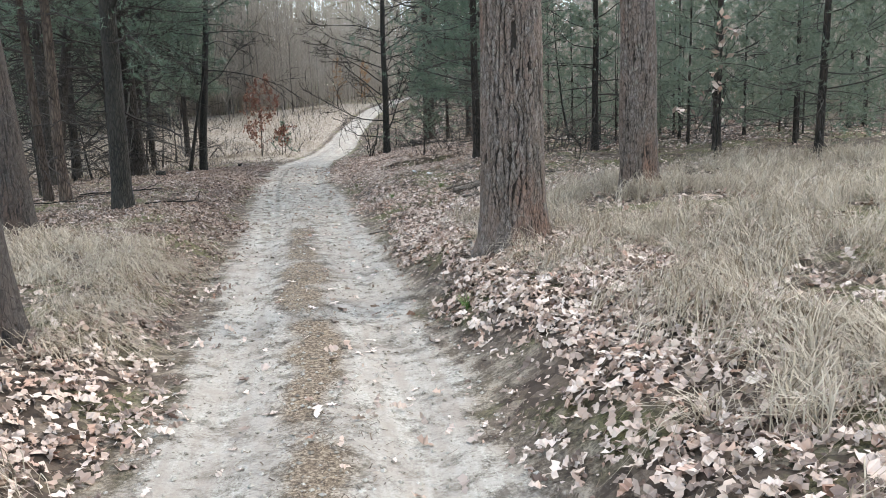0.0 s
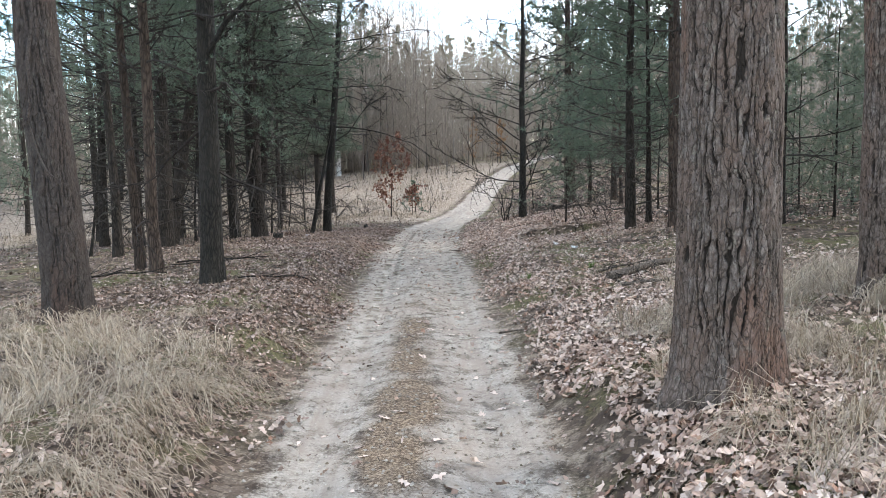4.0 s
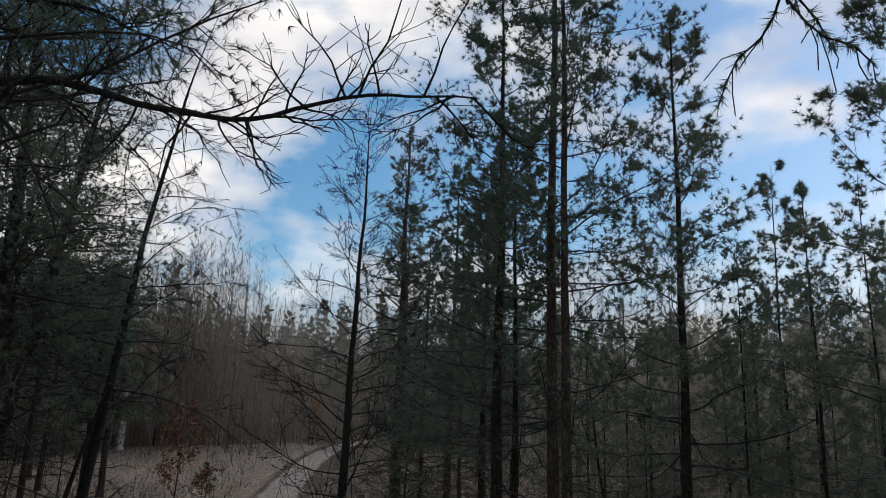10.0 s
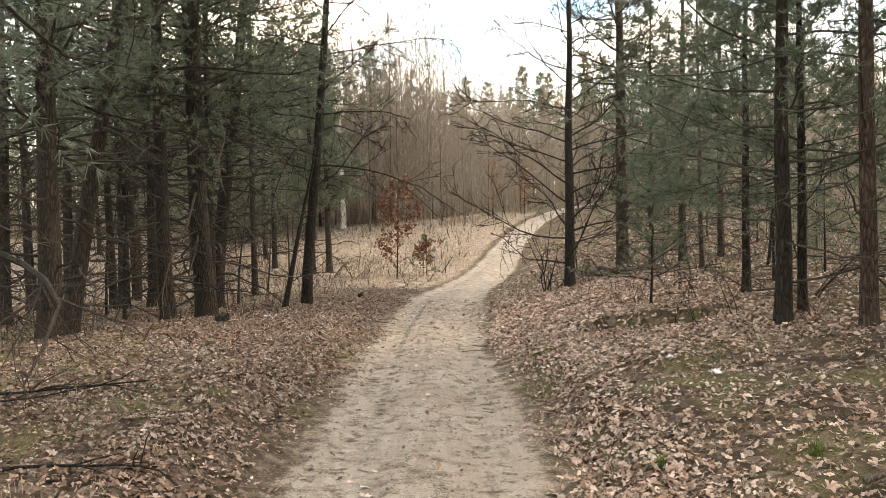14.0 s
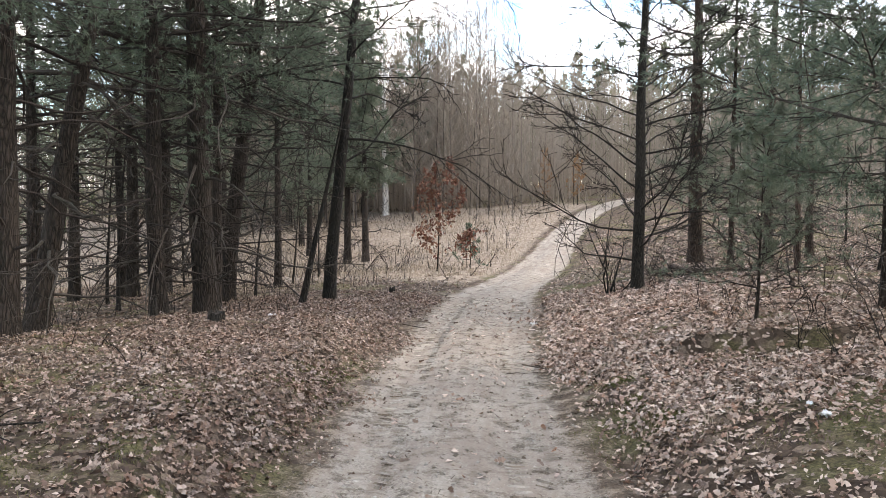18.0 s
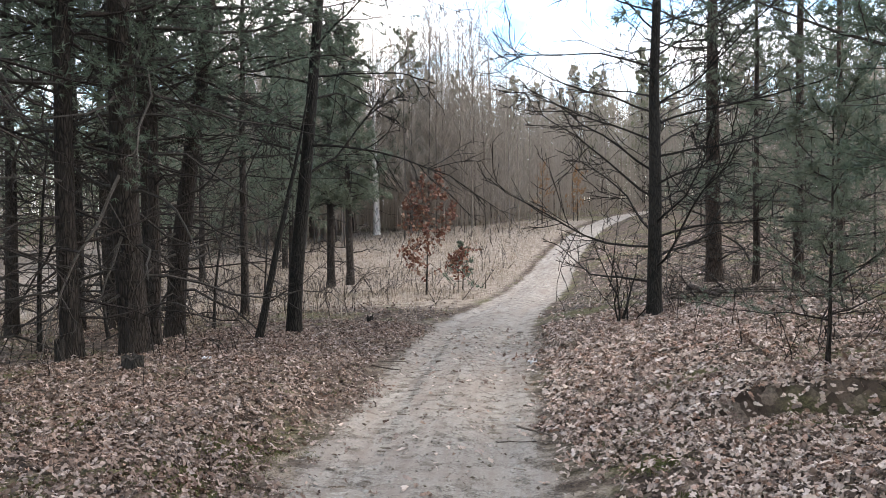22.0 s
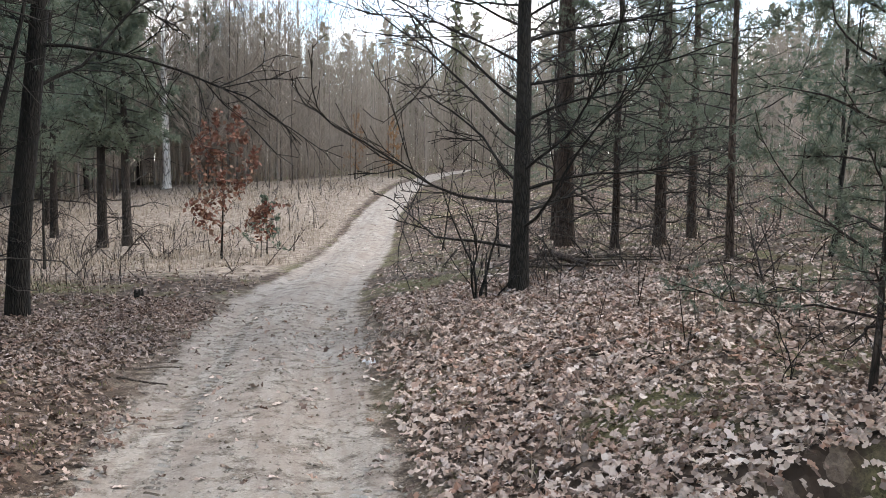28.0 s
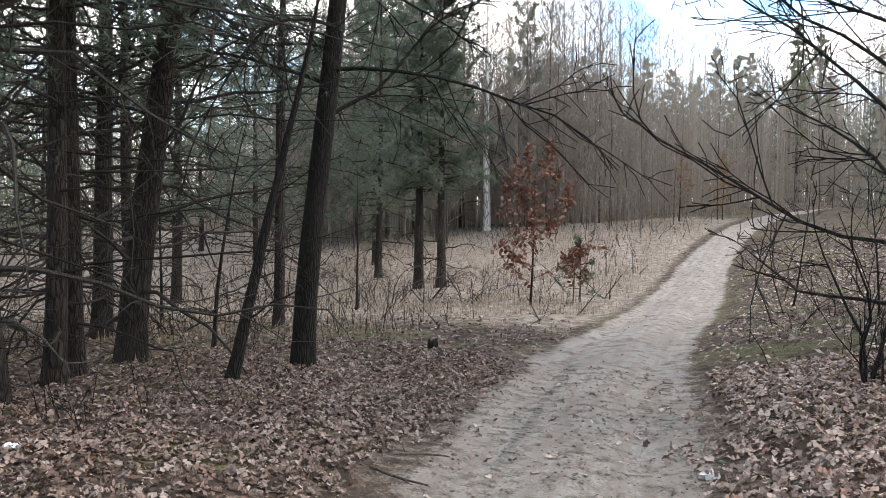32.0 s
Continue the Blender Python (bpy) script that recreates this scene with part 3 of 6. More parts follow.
def old_trunk(rng, line, d, top=0.35, seed=0, detail=(150, 380), mat=None):
    """A thick trunk whose bark is broken into long raised plates."""
    n, m = detail
    h = line[-1][2]
    k = np.concatenate([np.linspace(0, 4.4 / h, int(m * 0.8), endpoint=False), np.linspace(4.4 / h, 1, m - int(m * 0.8))])
    mid = along(line, k)
    ang = np.linspace(0, 2 * np.pi, n, endpoint=False)
    z = mid[:, 2]
    flare = 1 + 0.2 * np.exp(-z / 0.14) + 0.08 * np.exp(-z / 0.5)
    r = d / 2 * ((1 - z / h) * (1 - top) + top) * flare
    lobes = 1 + np.exp(-z / 0.2)[:, None] * 0.12 * np.cos(ang * 5 + 0.7)[None]
    # plates: cells of two jittered lattices wrapped round the stem, the finer one flaking the coarse
    ang2, z2 = np.meshgrid(ang / (2 * np.pi), z)

    def lattice(cols, rh, key, warp):
        A, Z = ang2 * cols, z2 / rh
        A = A + warp * (2.0 * ripple(ang2 * 20, z2 * 5, 1.0, key + 1) + 0.5 * ripple(ang2 * 64, z2 * 30, 1.0, key + 2))
        Z = Z + warp * 1.2 * ripple(ang2 * 30, z2 * 8, 1.0, key + 3)
        ia, iz = np.floor(A).astype(int), np.floor(Z).astype(int)
        f1, f2, tone = np.full(A.shape, 9.0), np.full(A.shape, 9.0), np.zeros(A.shape)
        jit = np.random.default_rng(key).random((cols, 97, 3))
        for da in (-1, 0, 1):
            for dz in (-1, 0, 1):
                c = jit[(ia + da) % cols, (iz + dz) % 97]
                dist = np.hypot(ia + da + c[..., 0] - A, (iz + dz + c[..., 1] - Z) * 0.8)
                closer = dist < f1
                f2 = np.where(closer, f1, np.minimum(f2, dist))
                tone = np.where(closer, c[..., 2], tone)
                f1 = np.where(closer, dist, f1)
        return f2 - f1, tone

    cols = max(14, int(d * 58))
    ribs = ang2 * cols + 1.5 * ripple(ang2 * 24, z2 * 2.6, 1.0, seed + 6) + 0.8 * ripple(ang2 * 48, z2 * 8, 1.0, seed + 7) + 0.25 * ripple(ang2 * 128, z2 * 40, 1.0, seed + 8)
    furrow = np.abs(ribs - np.floor(ribs) - 0.5) * 2
    wide = np.clip(0.14 + 0.5 * ripple(ang2 * 30, z2 * 5.5, 1.0, seed + 9), 0.0, 0.27)
    rib = smooth(0.0, 0.22, 1 - furrow - wide + 0.1)
    edge1, tone = lattice(cols, 0.15, seed * 10 + 1, 0.5)
    edge2, flakes = lattice(cols * 2, 0.06, seed * 10 + 5, 0.6)
    plate = rib * (0.5 + 0.5 * smooth(0.0, 0.12, edge1))
    flaking = smooth(0.0, 0.16, edge2)
    relief = (rib * 0.7 + plate * (0.15 + 0.35 * tone) + 0.2 * plate * flaking * flakes + 0.6 * ripple(ang2 * 20, z2 * 3, 1.0, seed + 2)) * 0.017 * (d / 0.55)
    rr = r[:, None] * lobes + relief - 0.018
    v = np.stack([mid[:, 0:1] + rr * np.cos(ang), mid[:, 1:2] + rr * np.sin(ang), np.repeat(z[:, None], n, 1)], -1)
    v[0, :, 2] -= 0.3
    i, j = np.meshgrid(np.arange(m - 1), np.arange(n), indexing="ij")
    s = Soup()
    s.add(v.reshape(-1, 3), np.stack([i * n + j, i * n + (j + 1) % n, (i + 1) * n + (j + 1) % n, (i + 1) * n + j], -1).reshape(-1, 4))
    me = s.mesh("trunk", mat, True)
    for key, val in (("plate", plate * (0.75 + 0.25 * flaking)), ("shade", 0.55 * tone + 0.45 * flakes)):
        me.attributes.new(key, "FLOAT", "POINT").data.foreach_set("value", np.ascontiguousarray(val, dtype=np.float32).ravel())
    return me


def grow_limb(rng, wood, green, start, way, length, r, leafy_part, lift, per=8, nl=0.1, nw=0.011, twigs=9, tufts=6, bend=0.16, sides=5):
    """One limb with its side twigs; needle tufts on the outer part."""
    line = wander(rng, start, way, length, 6, bend, lift)
    tube(wood, line, np.linspace(r, r * 0.2, 7), sides, False)
    at, ways = [], []
    for k in range(twigs):
        f = rng.uniform(0.15, 1.0)
        p = along(line, f)
        w = unit(along(line, min(1, f + 0.05)) - along(line, max(0, f - 0.05)))
        out = unit(w * 0.8 + rng.normal(size=3) * np.array([0.75, 0.75, 0.4]))
        tl = length * rng.uniform(0.18, 0.42) * (1.2 - 0.6 * f)
        t = wander(rng, p, out, tl, 2 if green is not None else 3, 0.2, lift * 0.6)
        if sides > 3 or green is None:
            tube(wood, t, np.linspace(max(r * 0.3, 0.004), 0.002, len(t)), 3, False)
        if green is not None and f > 1 - leafy_part:
            ends = [(t, tufts)]
            for _ in range(2):
                o2 = unit(t[-1] - t[0] + rng.normal(size=3) * 0.7)
                q0 = along(t, rng.uniform(0.3, 0.9))
                ends.append((np.array([q0, q0 + o2 * tl * 0.3, q0 + o2 * tl * 0.6 + np.array([0, 0, lift * tl * 0.2])]), max(2, tufts // 2)))
            for tl_line, cnt in ends:
                for q in rng.uniform(0.2, 1.0, cnt):
                    at.append(along(tl_line, q))
                    ways.append(unit(tl_line[-1] - tl_line[0]))
        elif green is None:
            for _ in range(2):
                q0 = along(t, rng.uniform(0.2, 0.9))
                t2 = wander(rng, q0, unit(t[-1] - t[0] + rng.normal(size=3) * 0.9), tl * 0.55, 2, 0.25, 0)
                if sides > 3:
                    tube(wood, t2, np.linspace(0.0035, 0.0015, 3), 3, False)
    if green is not None and at:
        needles(green, rng, np.array(at), np.array(ways), per, nl, nw)
    return line


def pine(name, x, y, h, d, seed, lean=(0, 0), bow=0.0, crown=2.4, limbs=24, dead=8, reach=2.0, bark_mat=None, label="", group="", old=False,
         split=False, density=1.0, needle_mat=None, per=8, nw=0.012, nl=0.105, twigs=11, sides=5, top=0.12, turn=None, dead_from=0.5, category="pine tree", lift=0.35, low=1.0, twig_mat=None, spire=0.78):
    """A pine: trunk, dead lower limbs, living limbs with needles."""
    rng = np.random.default_rng(seed)
    ob = tagged(new(name), label, category, group)
    ob.location = (x, y, float(height(x, y)) - 0.02)
    line = trunk_line(rng, h, lean, bow)
    mat = bark_mat or BARK_PINE
    part("trunk", old_trunk(rng, line, d, 0.4, seed, (270, 560) if d > 0.55 else (140, 300), bark_mat or BARK_PLATED) if old else plain_trunk(line, d, mat, top, 0.35, 12 if split else 7, 14 if split else 8), ob)
    nm = needle_mat or NEEDLE
    wood_all, green_all = Soup(), Soup()
    spin = rng.uniform(0, 6.28)
    for k in range(dead + limbs):
        living = k >= dead
        if living:
            f = (k - dead + rng.uniform(0, 0.8)) / max(1, limbs)
            z = crown + (h - crown) * f ** low * 0.97
            length = reach * (1 - spire * f) * rng.uniform(0.75, 1.2)
        else:
            f = 0
            z = dead_from + (max(crown, dead_from + 0.5) + 0.8 - dead_from) * (k + rng.uniform(0, 1)) / max(1, dead)
            length = reach * rng.uniform(0.35, 0.95)
        spin += 2.4 + rng.normal() * 0.35
        a = spin if turn is None else turn + rng.normal() * 1.2
        up = (0.05 + 0.55 * f) if living else rng.uniform(-0.25, 0.25)
        way = (math.cos(a), math.sin(a), up)
        p = along(line, z / h)
        wood, green = (Soup(), Soup()) if split else (wood_all, green_all)
        r = max(0.009, min(0.034, d * 0.1) * (1 - 0.6 * f) * (1 if living else 0.8))
        grow_limb(rng, wood, green if living else None, p, way, length, r, 0.85, lift if living else -0.25, int(per), nl, nw,
                  int((twigs if living else 7) * (density if living else 0.8)), max(2, int(5 * density)), 0.16 if living else 0.24, sides)
        if split:
            lm = part("limb", wood.mesh("limb", twig_mat or BARK_TWIG), ob, "" if living else "bare dead limb")
            if living and green.n:
                part("needle_spray", green.mesh("needle_spray", nm), lm, "grey-green needle tufts")["kind"] = "stuff"
    if not split:
        part("limbwork", wood_all.mesh("limbwork", twig_mat or BARK_TWIG), ob)["kind"] = "stuff"
        if green_all.n:
            part("crown", green_all.mesh("crown", nm), ob, "grey-green needle crown")["kind"] = "stuff"
    return ob


def bare_limb(rng, wood, start, way, length, r, depth, lift, bend=0.13, twigs=7, thin=0.0022, steps=8):
    line = wander(rng, start, way, length, steps, bend, lift)
    tube(wood, line, np.linspace(r, max(thin, r * 0.2), steps + 1), 5 if r > 0.012 and steps > 4 else 3, False)
    if depth:
        for k in range(twigs):
            f = rng.uniform(0.15, 0.98)
            w = unit(along(line, min(1, f + 0.05)) - along(line, max(0, f - 0.05)))
            out = unit(w + rng.normal(size=3) * 0.55)
            bare_limb(rng, wood, along(line, f), out, length * rng.uniform(0.22, 0.5) * (1.2 - 0.6 * f), max(thin, r * 0.4), depth - 1, lift * 0.6, bend * 1.2, max(3, twigs - 3), thin, max(2, steps // 2))
    return line


def bare_tree(name, x, y, h, d, seed, lean=(0, 0), first=1.0, limbs=20, reach=2.4, up=0.45, lift=0.3, mat=None, label="", group="", split=False, depth=2,
              twigs=7, top=0.05, thin=0.0022, category="bare tree", twig_mat=None, bow=0.0, steps=8, taper=0.75, thick=0.1):
    """A leafless tree: trunk, limbs with two orders of twigs."""
    rng = np.random.default_rng(seed)
    ob = tagged(new(name), label, category, group)
    ob.location = (x, y, float(height(x, y)) - 0.02)
    line = trunk_line(rng, h, lean, bow, 14, 0.03)
    mat = mat or BARK_DARK
    part("trunk", plain_trunk(line, d, mat, top, 0.25, 12 if split else 6, 14 if split else 7), ob)
    wood_all = Soup()
    spin = rng.uniform(0, 6.28)
    for k in range(limbs):
        f = (k + rng.uniform(0, 0.9)) / limbs
        spin += 2.4 + rng.normal() * 0.4
        wood = Soup() if split else wood_all
        way = (math.cos(spin), math.sin(spin), up + 0.7 * f + rng.normal() * 0.12)
        bare_limb(rng, wood, along(line, (first + (h - first) * f) / h), way, reach * (1 - taper * f) * rng.uniform(0.7, 1.15), max(thin, d * thick * (1 - 0.7 * f)), depth, lift, 0.12, twigs, thin, steps)
        if split:
            part("limb", wood.mesh("limb", twig_mat or mat), ob)
    if not split:
        part("crown", wood_all.mesh("crown", twig_mat or mat), ob)["kind"] = "stuff"
    return ob


def put(ob, x, y, turn, size):
    c = copy_thing(ob, pose(x, y, float(height(x, y)) - 0.03, 0, 0, turn))
    c.scale = (size, size, size)
    return c


# trees that stand along the walk, one by one
big = pine("pine_tree", -0.12, 7.42, 13.5, 0.60, 1, (-0.006, 0.004), old=True, crown=7.2, limbs=14, dead=0, reach=3.2, split=True, label="massive old pine with thick plated grey-brown bark beside the track")
pine("pine_tree", 1.42, 10.15, 13.0, 0.47, 2, (-0.03, 0.01), old=True, crown=6.5, limbs=14, dead=3, reach=2.6, dead_from=3.2, split=True, label="old pine with plated bark rising from dry grass")
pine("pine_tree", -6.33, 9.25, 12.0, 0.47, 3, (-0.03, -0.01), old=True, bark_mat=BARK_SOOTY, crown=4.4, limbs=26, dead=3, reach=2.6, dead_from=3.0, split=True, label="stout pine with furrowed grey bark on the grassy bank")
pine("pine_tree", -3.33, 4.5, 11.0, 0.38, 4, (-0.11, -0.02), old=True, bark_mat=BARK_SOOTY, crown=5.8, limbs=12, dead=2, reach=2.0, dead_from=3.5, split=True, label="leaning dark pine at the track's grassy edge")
pine("pine_tree", -7.78, 12.78, 12.0, 0.19, 6, (0.0, 0.0), crown=3.0, limbs=38, dead=10, reach=2.5, low=1.2, bark_mat=BARK_RED, split=True, label="slim pine with reddish flaking bark and dead lower limbs", group="pines in the wood beside the track")
pine("pine_tree", -8.3, 13.1, 11.5, 0.16, 7, (-0.02, 0.0), crown=2.9, limbs=36, dead=10, reach=2.5, low=1.2, bark_mat=BARK_RED, split=True, label="slim pine with reddish flaking bark and dead lower limbs", group="pines in the wood beside the track")
dark = pine("pine_tree", -6.38, 12.02, 11.5, 0.31, 5, (0.018, 0.008), crown=3.9, limbs=64, dead=8, reach=3.1, low=1.0, spire=0.45, nw=0.0135, bark_mat=BARK_DARK, dead_from=1.6, split=True, label="straight dark-barked pine with a long bare limb over the track")


def laid_limb(ob, name, pts, r, label, seed, twigs=10, green=False, twig_len=0.5):
    """A limb along a given bend, with twigs and, if alive, needles."""
    r_ = np.random.default_rng(seed)
    off = np.array(ob.location)
    ctrl = np.array(pts, float) - off
    k = np.linspace(0, 1, 26)
    line = np.array([along(ctrl, q) for q in k])
    line[1:-1] = (line[:-2] + 2 * line[1:-1] + line[2:]) / 4
    line[2:] += np.cumsum(r_.normal(size=(24, 3)), 0) * 0.012
    wood, spray = Soup(), Soup()
    tube(wood, line, np.linspace(r, r * 0.18, 26), 7)
    at, ways = [], []
    for _ in range(twigs):
        f = r_.uniform(0.2, 1)
        way = unit(along(line, min(1, f + 0.04)) - along(line, max(0, f - 0.04)) + r_.normal(size=3) * 0.8)
        t = bare_limb(r_, wood, along(line, f), way, twig_len * r_.uniform(0.5, 1.3), r * 0.3, 1, -0.5 if green else 0.2, 0.2, 4 if green else 7, 0.003, 5)
        for q in r_.uniform(0.15, 1, 14):
            at.append(along(t, q))
            ways.append(unit(t[-1] - t[0]))
    lm = part(name, wood.mesh(name, BARK_DARK), ob, label)
    if green:
        needles(spray, r_, np.array(at), np.array(ways), 12, 0.058, 0.005)
        part("needle_spray", spray.mesh("needle_spray", NEEDLE), lm)["kind"] = "stuff"


laid_limb(dark, "limb", [(-6.25, 12.0, 4.5), (-4.86, 11.8, 4.53), (-4.08, 11.8, 4.28), (-3.17, 11.8, 4.18), (-2.3, 11.8, 4.44), (-1.52, 11.8, 4.37)], 0.04, "long bare limb reaching over the track", 400, 34, False, 0.95)
laid_limb(dark, "limb", [(-6.25, 12.0, 5.6), (-5.7, 11.8, 6.05), (-5.25, 11.8, 6.35), (-4.0, 11.8, 6.24), (-3.03, 11.8, 6.66)], 0.04, "long bare limb reaching over the track", 401, 34, False, 1.0)
laid_limb(dark, "limb", [(-6.25, 12.0, 3.2), (-6.0, 11.9, 3.5), (-5.4, 11.7, 3.95), (-4.9, 11.7, 4.6)], 0.05, "upturned bare limb", 402, 8)
for n, pts in enumerate([[(-6.2, 12.1, 6.4), (-5.0, 12.3, 6.9), (-4.0, 12.4, 7.0), (-3.4, 12.4, 6.7)], [(-6.2, 12.1, 7.2), (-5.2, 12.6, 7.8), (-4.2, 12.9, 7.9)], [(-6.2, 12.1, 5.6), (-5.2, 13.0, 5.9), (-4.4, 13.6, 5.7)],
                         [(-6.1, 12.1, 8.0), (-5.3, 12.0, 8.8), (-4.4, 11.9, 9.0)], [(-6.3, 12.1, 4.9), (-5.8, 13.2, 5.1), (-5.2, 14.2, 4.8)]]):
    laid_limb(dark, "limb", pts, 0.028, "living limb with needle tufts", 430 + n, 40, True, 0.8)
laid_limb(big, "limb", [(-0.1, 7.5, 5.9), (-0.25, 8.5, 5.4), (-0.28, 9.0, 4.82), (-0.45, 9.0, 4.57), (-0.55, 9.0, 4.29), (-0.46, 9.0, 4.1), (-0.33, 9.0, 3.79), (-0.23, 9.0, 3.51)], 0.024, "gnarled hanging limb with needle tufts", 410, 30, True, 0.45)
laid_limb(big, "limb", [(-0.1, 7.5, 6.1), (0.1, 8.6, 5.5), (-0.14, 9.0, 4.9), (0.01, 9.0, 4.41), (0.07, 9.0, 4.1)], 0.022, "gnarled hanging limb with needle tufts", 411, 24, True, 0.4)
laid_limb(big, "limb", [(-0.2, 7.6, 6.3), (-1.0, 8.8, 6.3), (-1.5, 9.4, 5.9), (-1.4, 9.7, 5.3)], 0.024, "gnarled hanging limb with needle tufts", 412, 24, True, 0.45)
for n, stub in enumerate([[(-0.2, 7.45, 3.17), (-0.44, 7.45, 3.15), (-0.54, 7.44, 3.06)], [(-0.2, 7.45, 3.27), (-0.44, 7.45, 3.33), (-0.62, 7.44, 3.42)], [(-0.2, 7.45, 2.8), (-0.46, 7.45, 2.81)], [(-0.2, 7.45, 2.46), (-0.45, 7.45, 2.52), (-0.53, 7.45, 2.53)]]):
    laid_limb(big, "limb", stub, 0.022, "broken dead limb stub", 420 + n, 0)


LEFT = [(-11.55, 18.45, 11.5, 0.38, (0.02, 0.02)), (-12.1, 19.45, 11.0, 0.33, (0.15, 0.12)), (-11.15, 20.9, 14.5, 0.27, (-0.01, 0.0)), (-10.9, 21.75, 15.5, 0.40, (-0.02, -0.01)),
        (-11.9, 23.3, 14.0, 0.22, (-0.03, 0.02)), (-12.4, 24.4, 14.5, 0.34, (0.09, 0.07)), (-15.7, 26.6, 11.0, 0.33, (0.0, 0.0)), (-16.4, 26.3, 11.0, 0.32, (0.02, 0.0)),
        (-17.2, 26.9, 11.0, 0.24, (-0.02, 0.0)), (-17.9, 26.0, 12.0, 0.3, (0.01, 0.02)), (-14.75, 21.9, 10.0, 0.24, (0.0, 0.0)), (-16.2, 22.2, 11.0, 0.28, (0.03, 0.0)),
        (-16.4, 37.7, 9.0, 0.30, (0.01, 0.0)), (-15.6, 37.6, 9.0, 0.28, (-0.01, 0.0)), (-11.5, 22.8, 9.5, 0.2, (0.02, -0.01)), (-10.95, 16.0, 10.0, 0.2, (-0.01, 0.0)),
        (-19.6, 40.5, 10.0, 0.26, (0.01, 0.0)), (-21.7, 43.5, 10.5, 0.28, (0.0, 0.0)), (-24.2, 41.0, 12.0, 0.28, (0.0, 0.0)), (-26.0, 50.0, 12.0, 0.28, (0.0, 0.0)), (-29.0, 45.0, 12.0, 0.28, (0.0, 0.0)),
        (-13.8, 28.6, 11.0, 0.2, (0.02, 0.0)), (-18.4, 29.4, 12.5, 0.28, (-0.02, 0.0)), (-20.5, 27.4, 13.0, 0.3, (0.0, 0.0)), (-21.5, 33.5, 12.5, 0.3, (0.01, 0.0)), (-22.0, 59.0, 12.5, 0.28, (0.0, 0.0)), (-25.5, 58.0, 13.0, 0.3, (0.01, 0.0)), (-28.5, 56.0, 12.5, 0.28, (0.0, 0.0))]
for n, (x, y, h, d, lean) in enumerate(LEFT):
    pine("pine_tree", x, y, h, d, 20 + n, lean, crown=4.0 if h > 13 and y < 25 else 3.5 if y < 30 else 2.2 if x < -19 else 2.8, limbs=56 if h > 13 and y < 25 else 34 if y < 30 else 50, dead=26 if y < 27 else 12, twig_mat=BARK_LICHEN if n % 2 else BARK_TWIG, reach=3.4 if h > 13 and y < 25 else 2.9 if y < 30 else 3.7 if x < -22 else 2.4 if y > 39 else 1.8, split=y < 28, density=1.0, low=1.2, lift=0.15, per=10 if y < 30 else 6, nw=0.026 if y > 30 else 0.017 if y > 27 else 0.012 if x > -12.5 else 0.0105, nl=0.1 if y < 30 else 0.14, twigs=14, needle_mat=NEEDLE_LIGHTENED if x < -14 else NEEDLE, spire=0.5 if y < 30 else 0.7,
         label="dark pine with dead lower limbs and a grey-green crown", group="pines in the wood beside the track")
bare_tree("bare_tree", -10.4, 25.0, 13.6, 0.26, 50, (0.145, 0.055), bow=-0.68, first=2.7, limbs=46, reach=3.2, up=0.15, lift=-0.3, thin=0.005, thick=0.095, twigs=10, taper=0.5, split=True, mat=BARK_DARK, label="slightly leaning dark tree with long drooping bare limbs")
bare_tree("bare_tree", -10.4, 23.9, 4.6, 0.13, 51, (0.19, 0.12), first=0.5, limbs=11, reach=1.3, up=0.2, lift=0.1, split=True, mat=BARK_DARK, label="thin crooked leaning tree with bare twigs")
bare_tree("bare_tree", -4.5, 25.95, 10.4, 0.235, 52, (0.01, 0.0), first=0.5, limbs=62, reach=3.1, up=0.16, lift=0.12, thin=0.005, thick=0.1, twigs=9, taper=0.6, split=True, mat=BARK_DARK, label="straight dark tree with long bare spreading limbs beside the track")
RIGHT = [(-3.7, 31.2, 12.0, 0.36, 5.0, 2.0), (-3.8, 33.2, 10.0, 0.2, 4.0, 1.8), (-1.08, 18.05, 9.2, 0.19, 1.7, 2.1), (-0.3, 17.6, 13.5, 0.18, 3.6, 2.5), (-0.22, 16.35, 11.0, 0.14, 3.2, 1.6),
         (-0.75, 18.95, 7.0, 0.12, 1.4, 1.5), (-1.25, 20.9, 6.5, 0.13, 1.2, 1.5), (1.5, 17.5, 8.0, 0.16, 1.2, 1.7), (3.4, 14.7, 8.0, 0.15, 1.0, 1.7), (4.3, 12.3, 7.0, 0.13, 0.9, 1.6),
         (-2.1, 30.4, 10.5, 0.22, 1.6, 1.7), (-1.0, 33.2, 10.0, 0.2, 1.5, 1.7), (-1.7, 27.2, 7.5, 0.12, 1.4, 1.6), (-2.9, 30.2, 8.0, 0.14, 1.3, 1.6)]
for n, (x, y, h, d, crown, reach) in enumerate(RIGHT):
    pine("pine_tree", x, y, h, d, 80 + n, (0.0, 0.0), crown=crown, limbs=38, dead=13 if y < 23 else 22, low=1.1, twigs=14, per=11, nw=0.0115 if y < 23 else 0.009, nl=0.092, twig_mat=BARK_LICHEN, spire=0.6 if n == 3 else 0.78, reach=reach * 1.2, split=y < 34, bark_mat=BARK_RED if n in (3, 4) or y > 23 else BARK_PINE,
         needle_mat=NEEDLE_LIGHTENED if y > 23 or x > 1 else NEEDLE, label="tall slim pine with reddish bark and a high crown" if n in (3, 4) else "young pine with a dense grey-green crown and twiggy foot", group="young pines beside the track", dead_from=0.3)
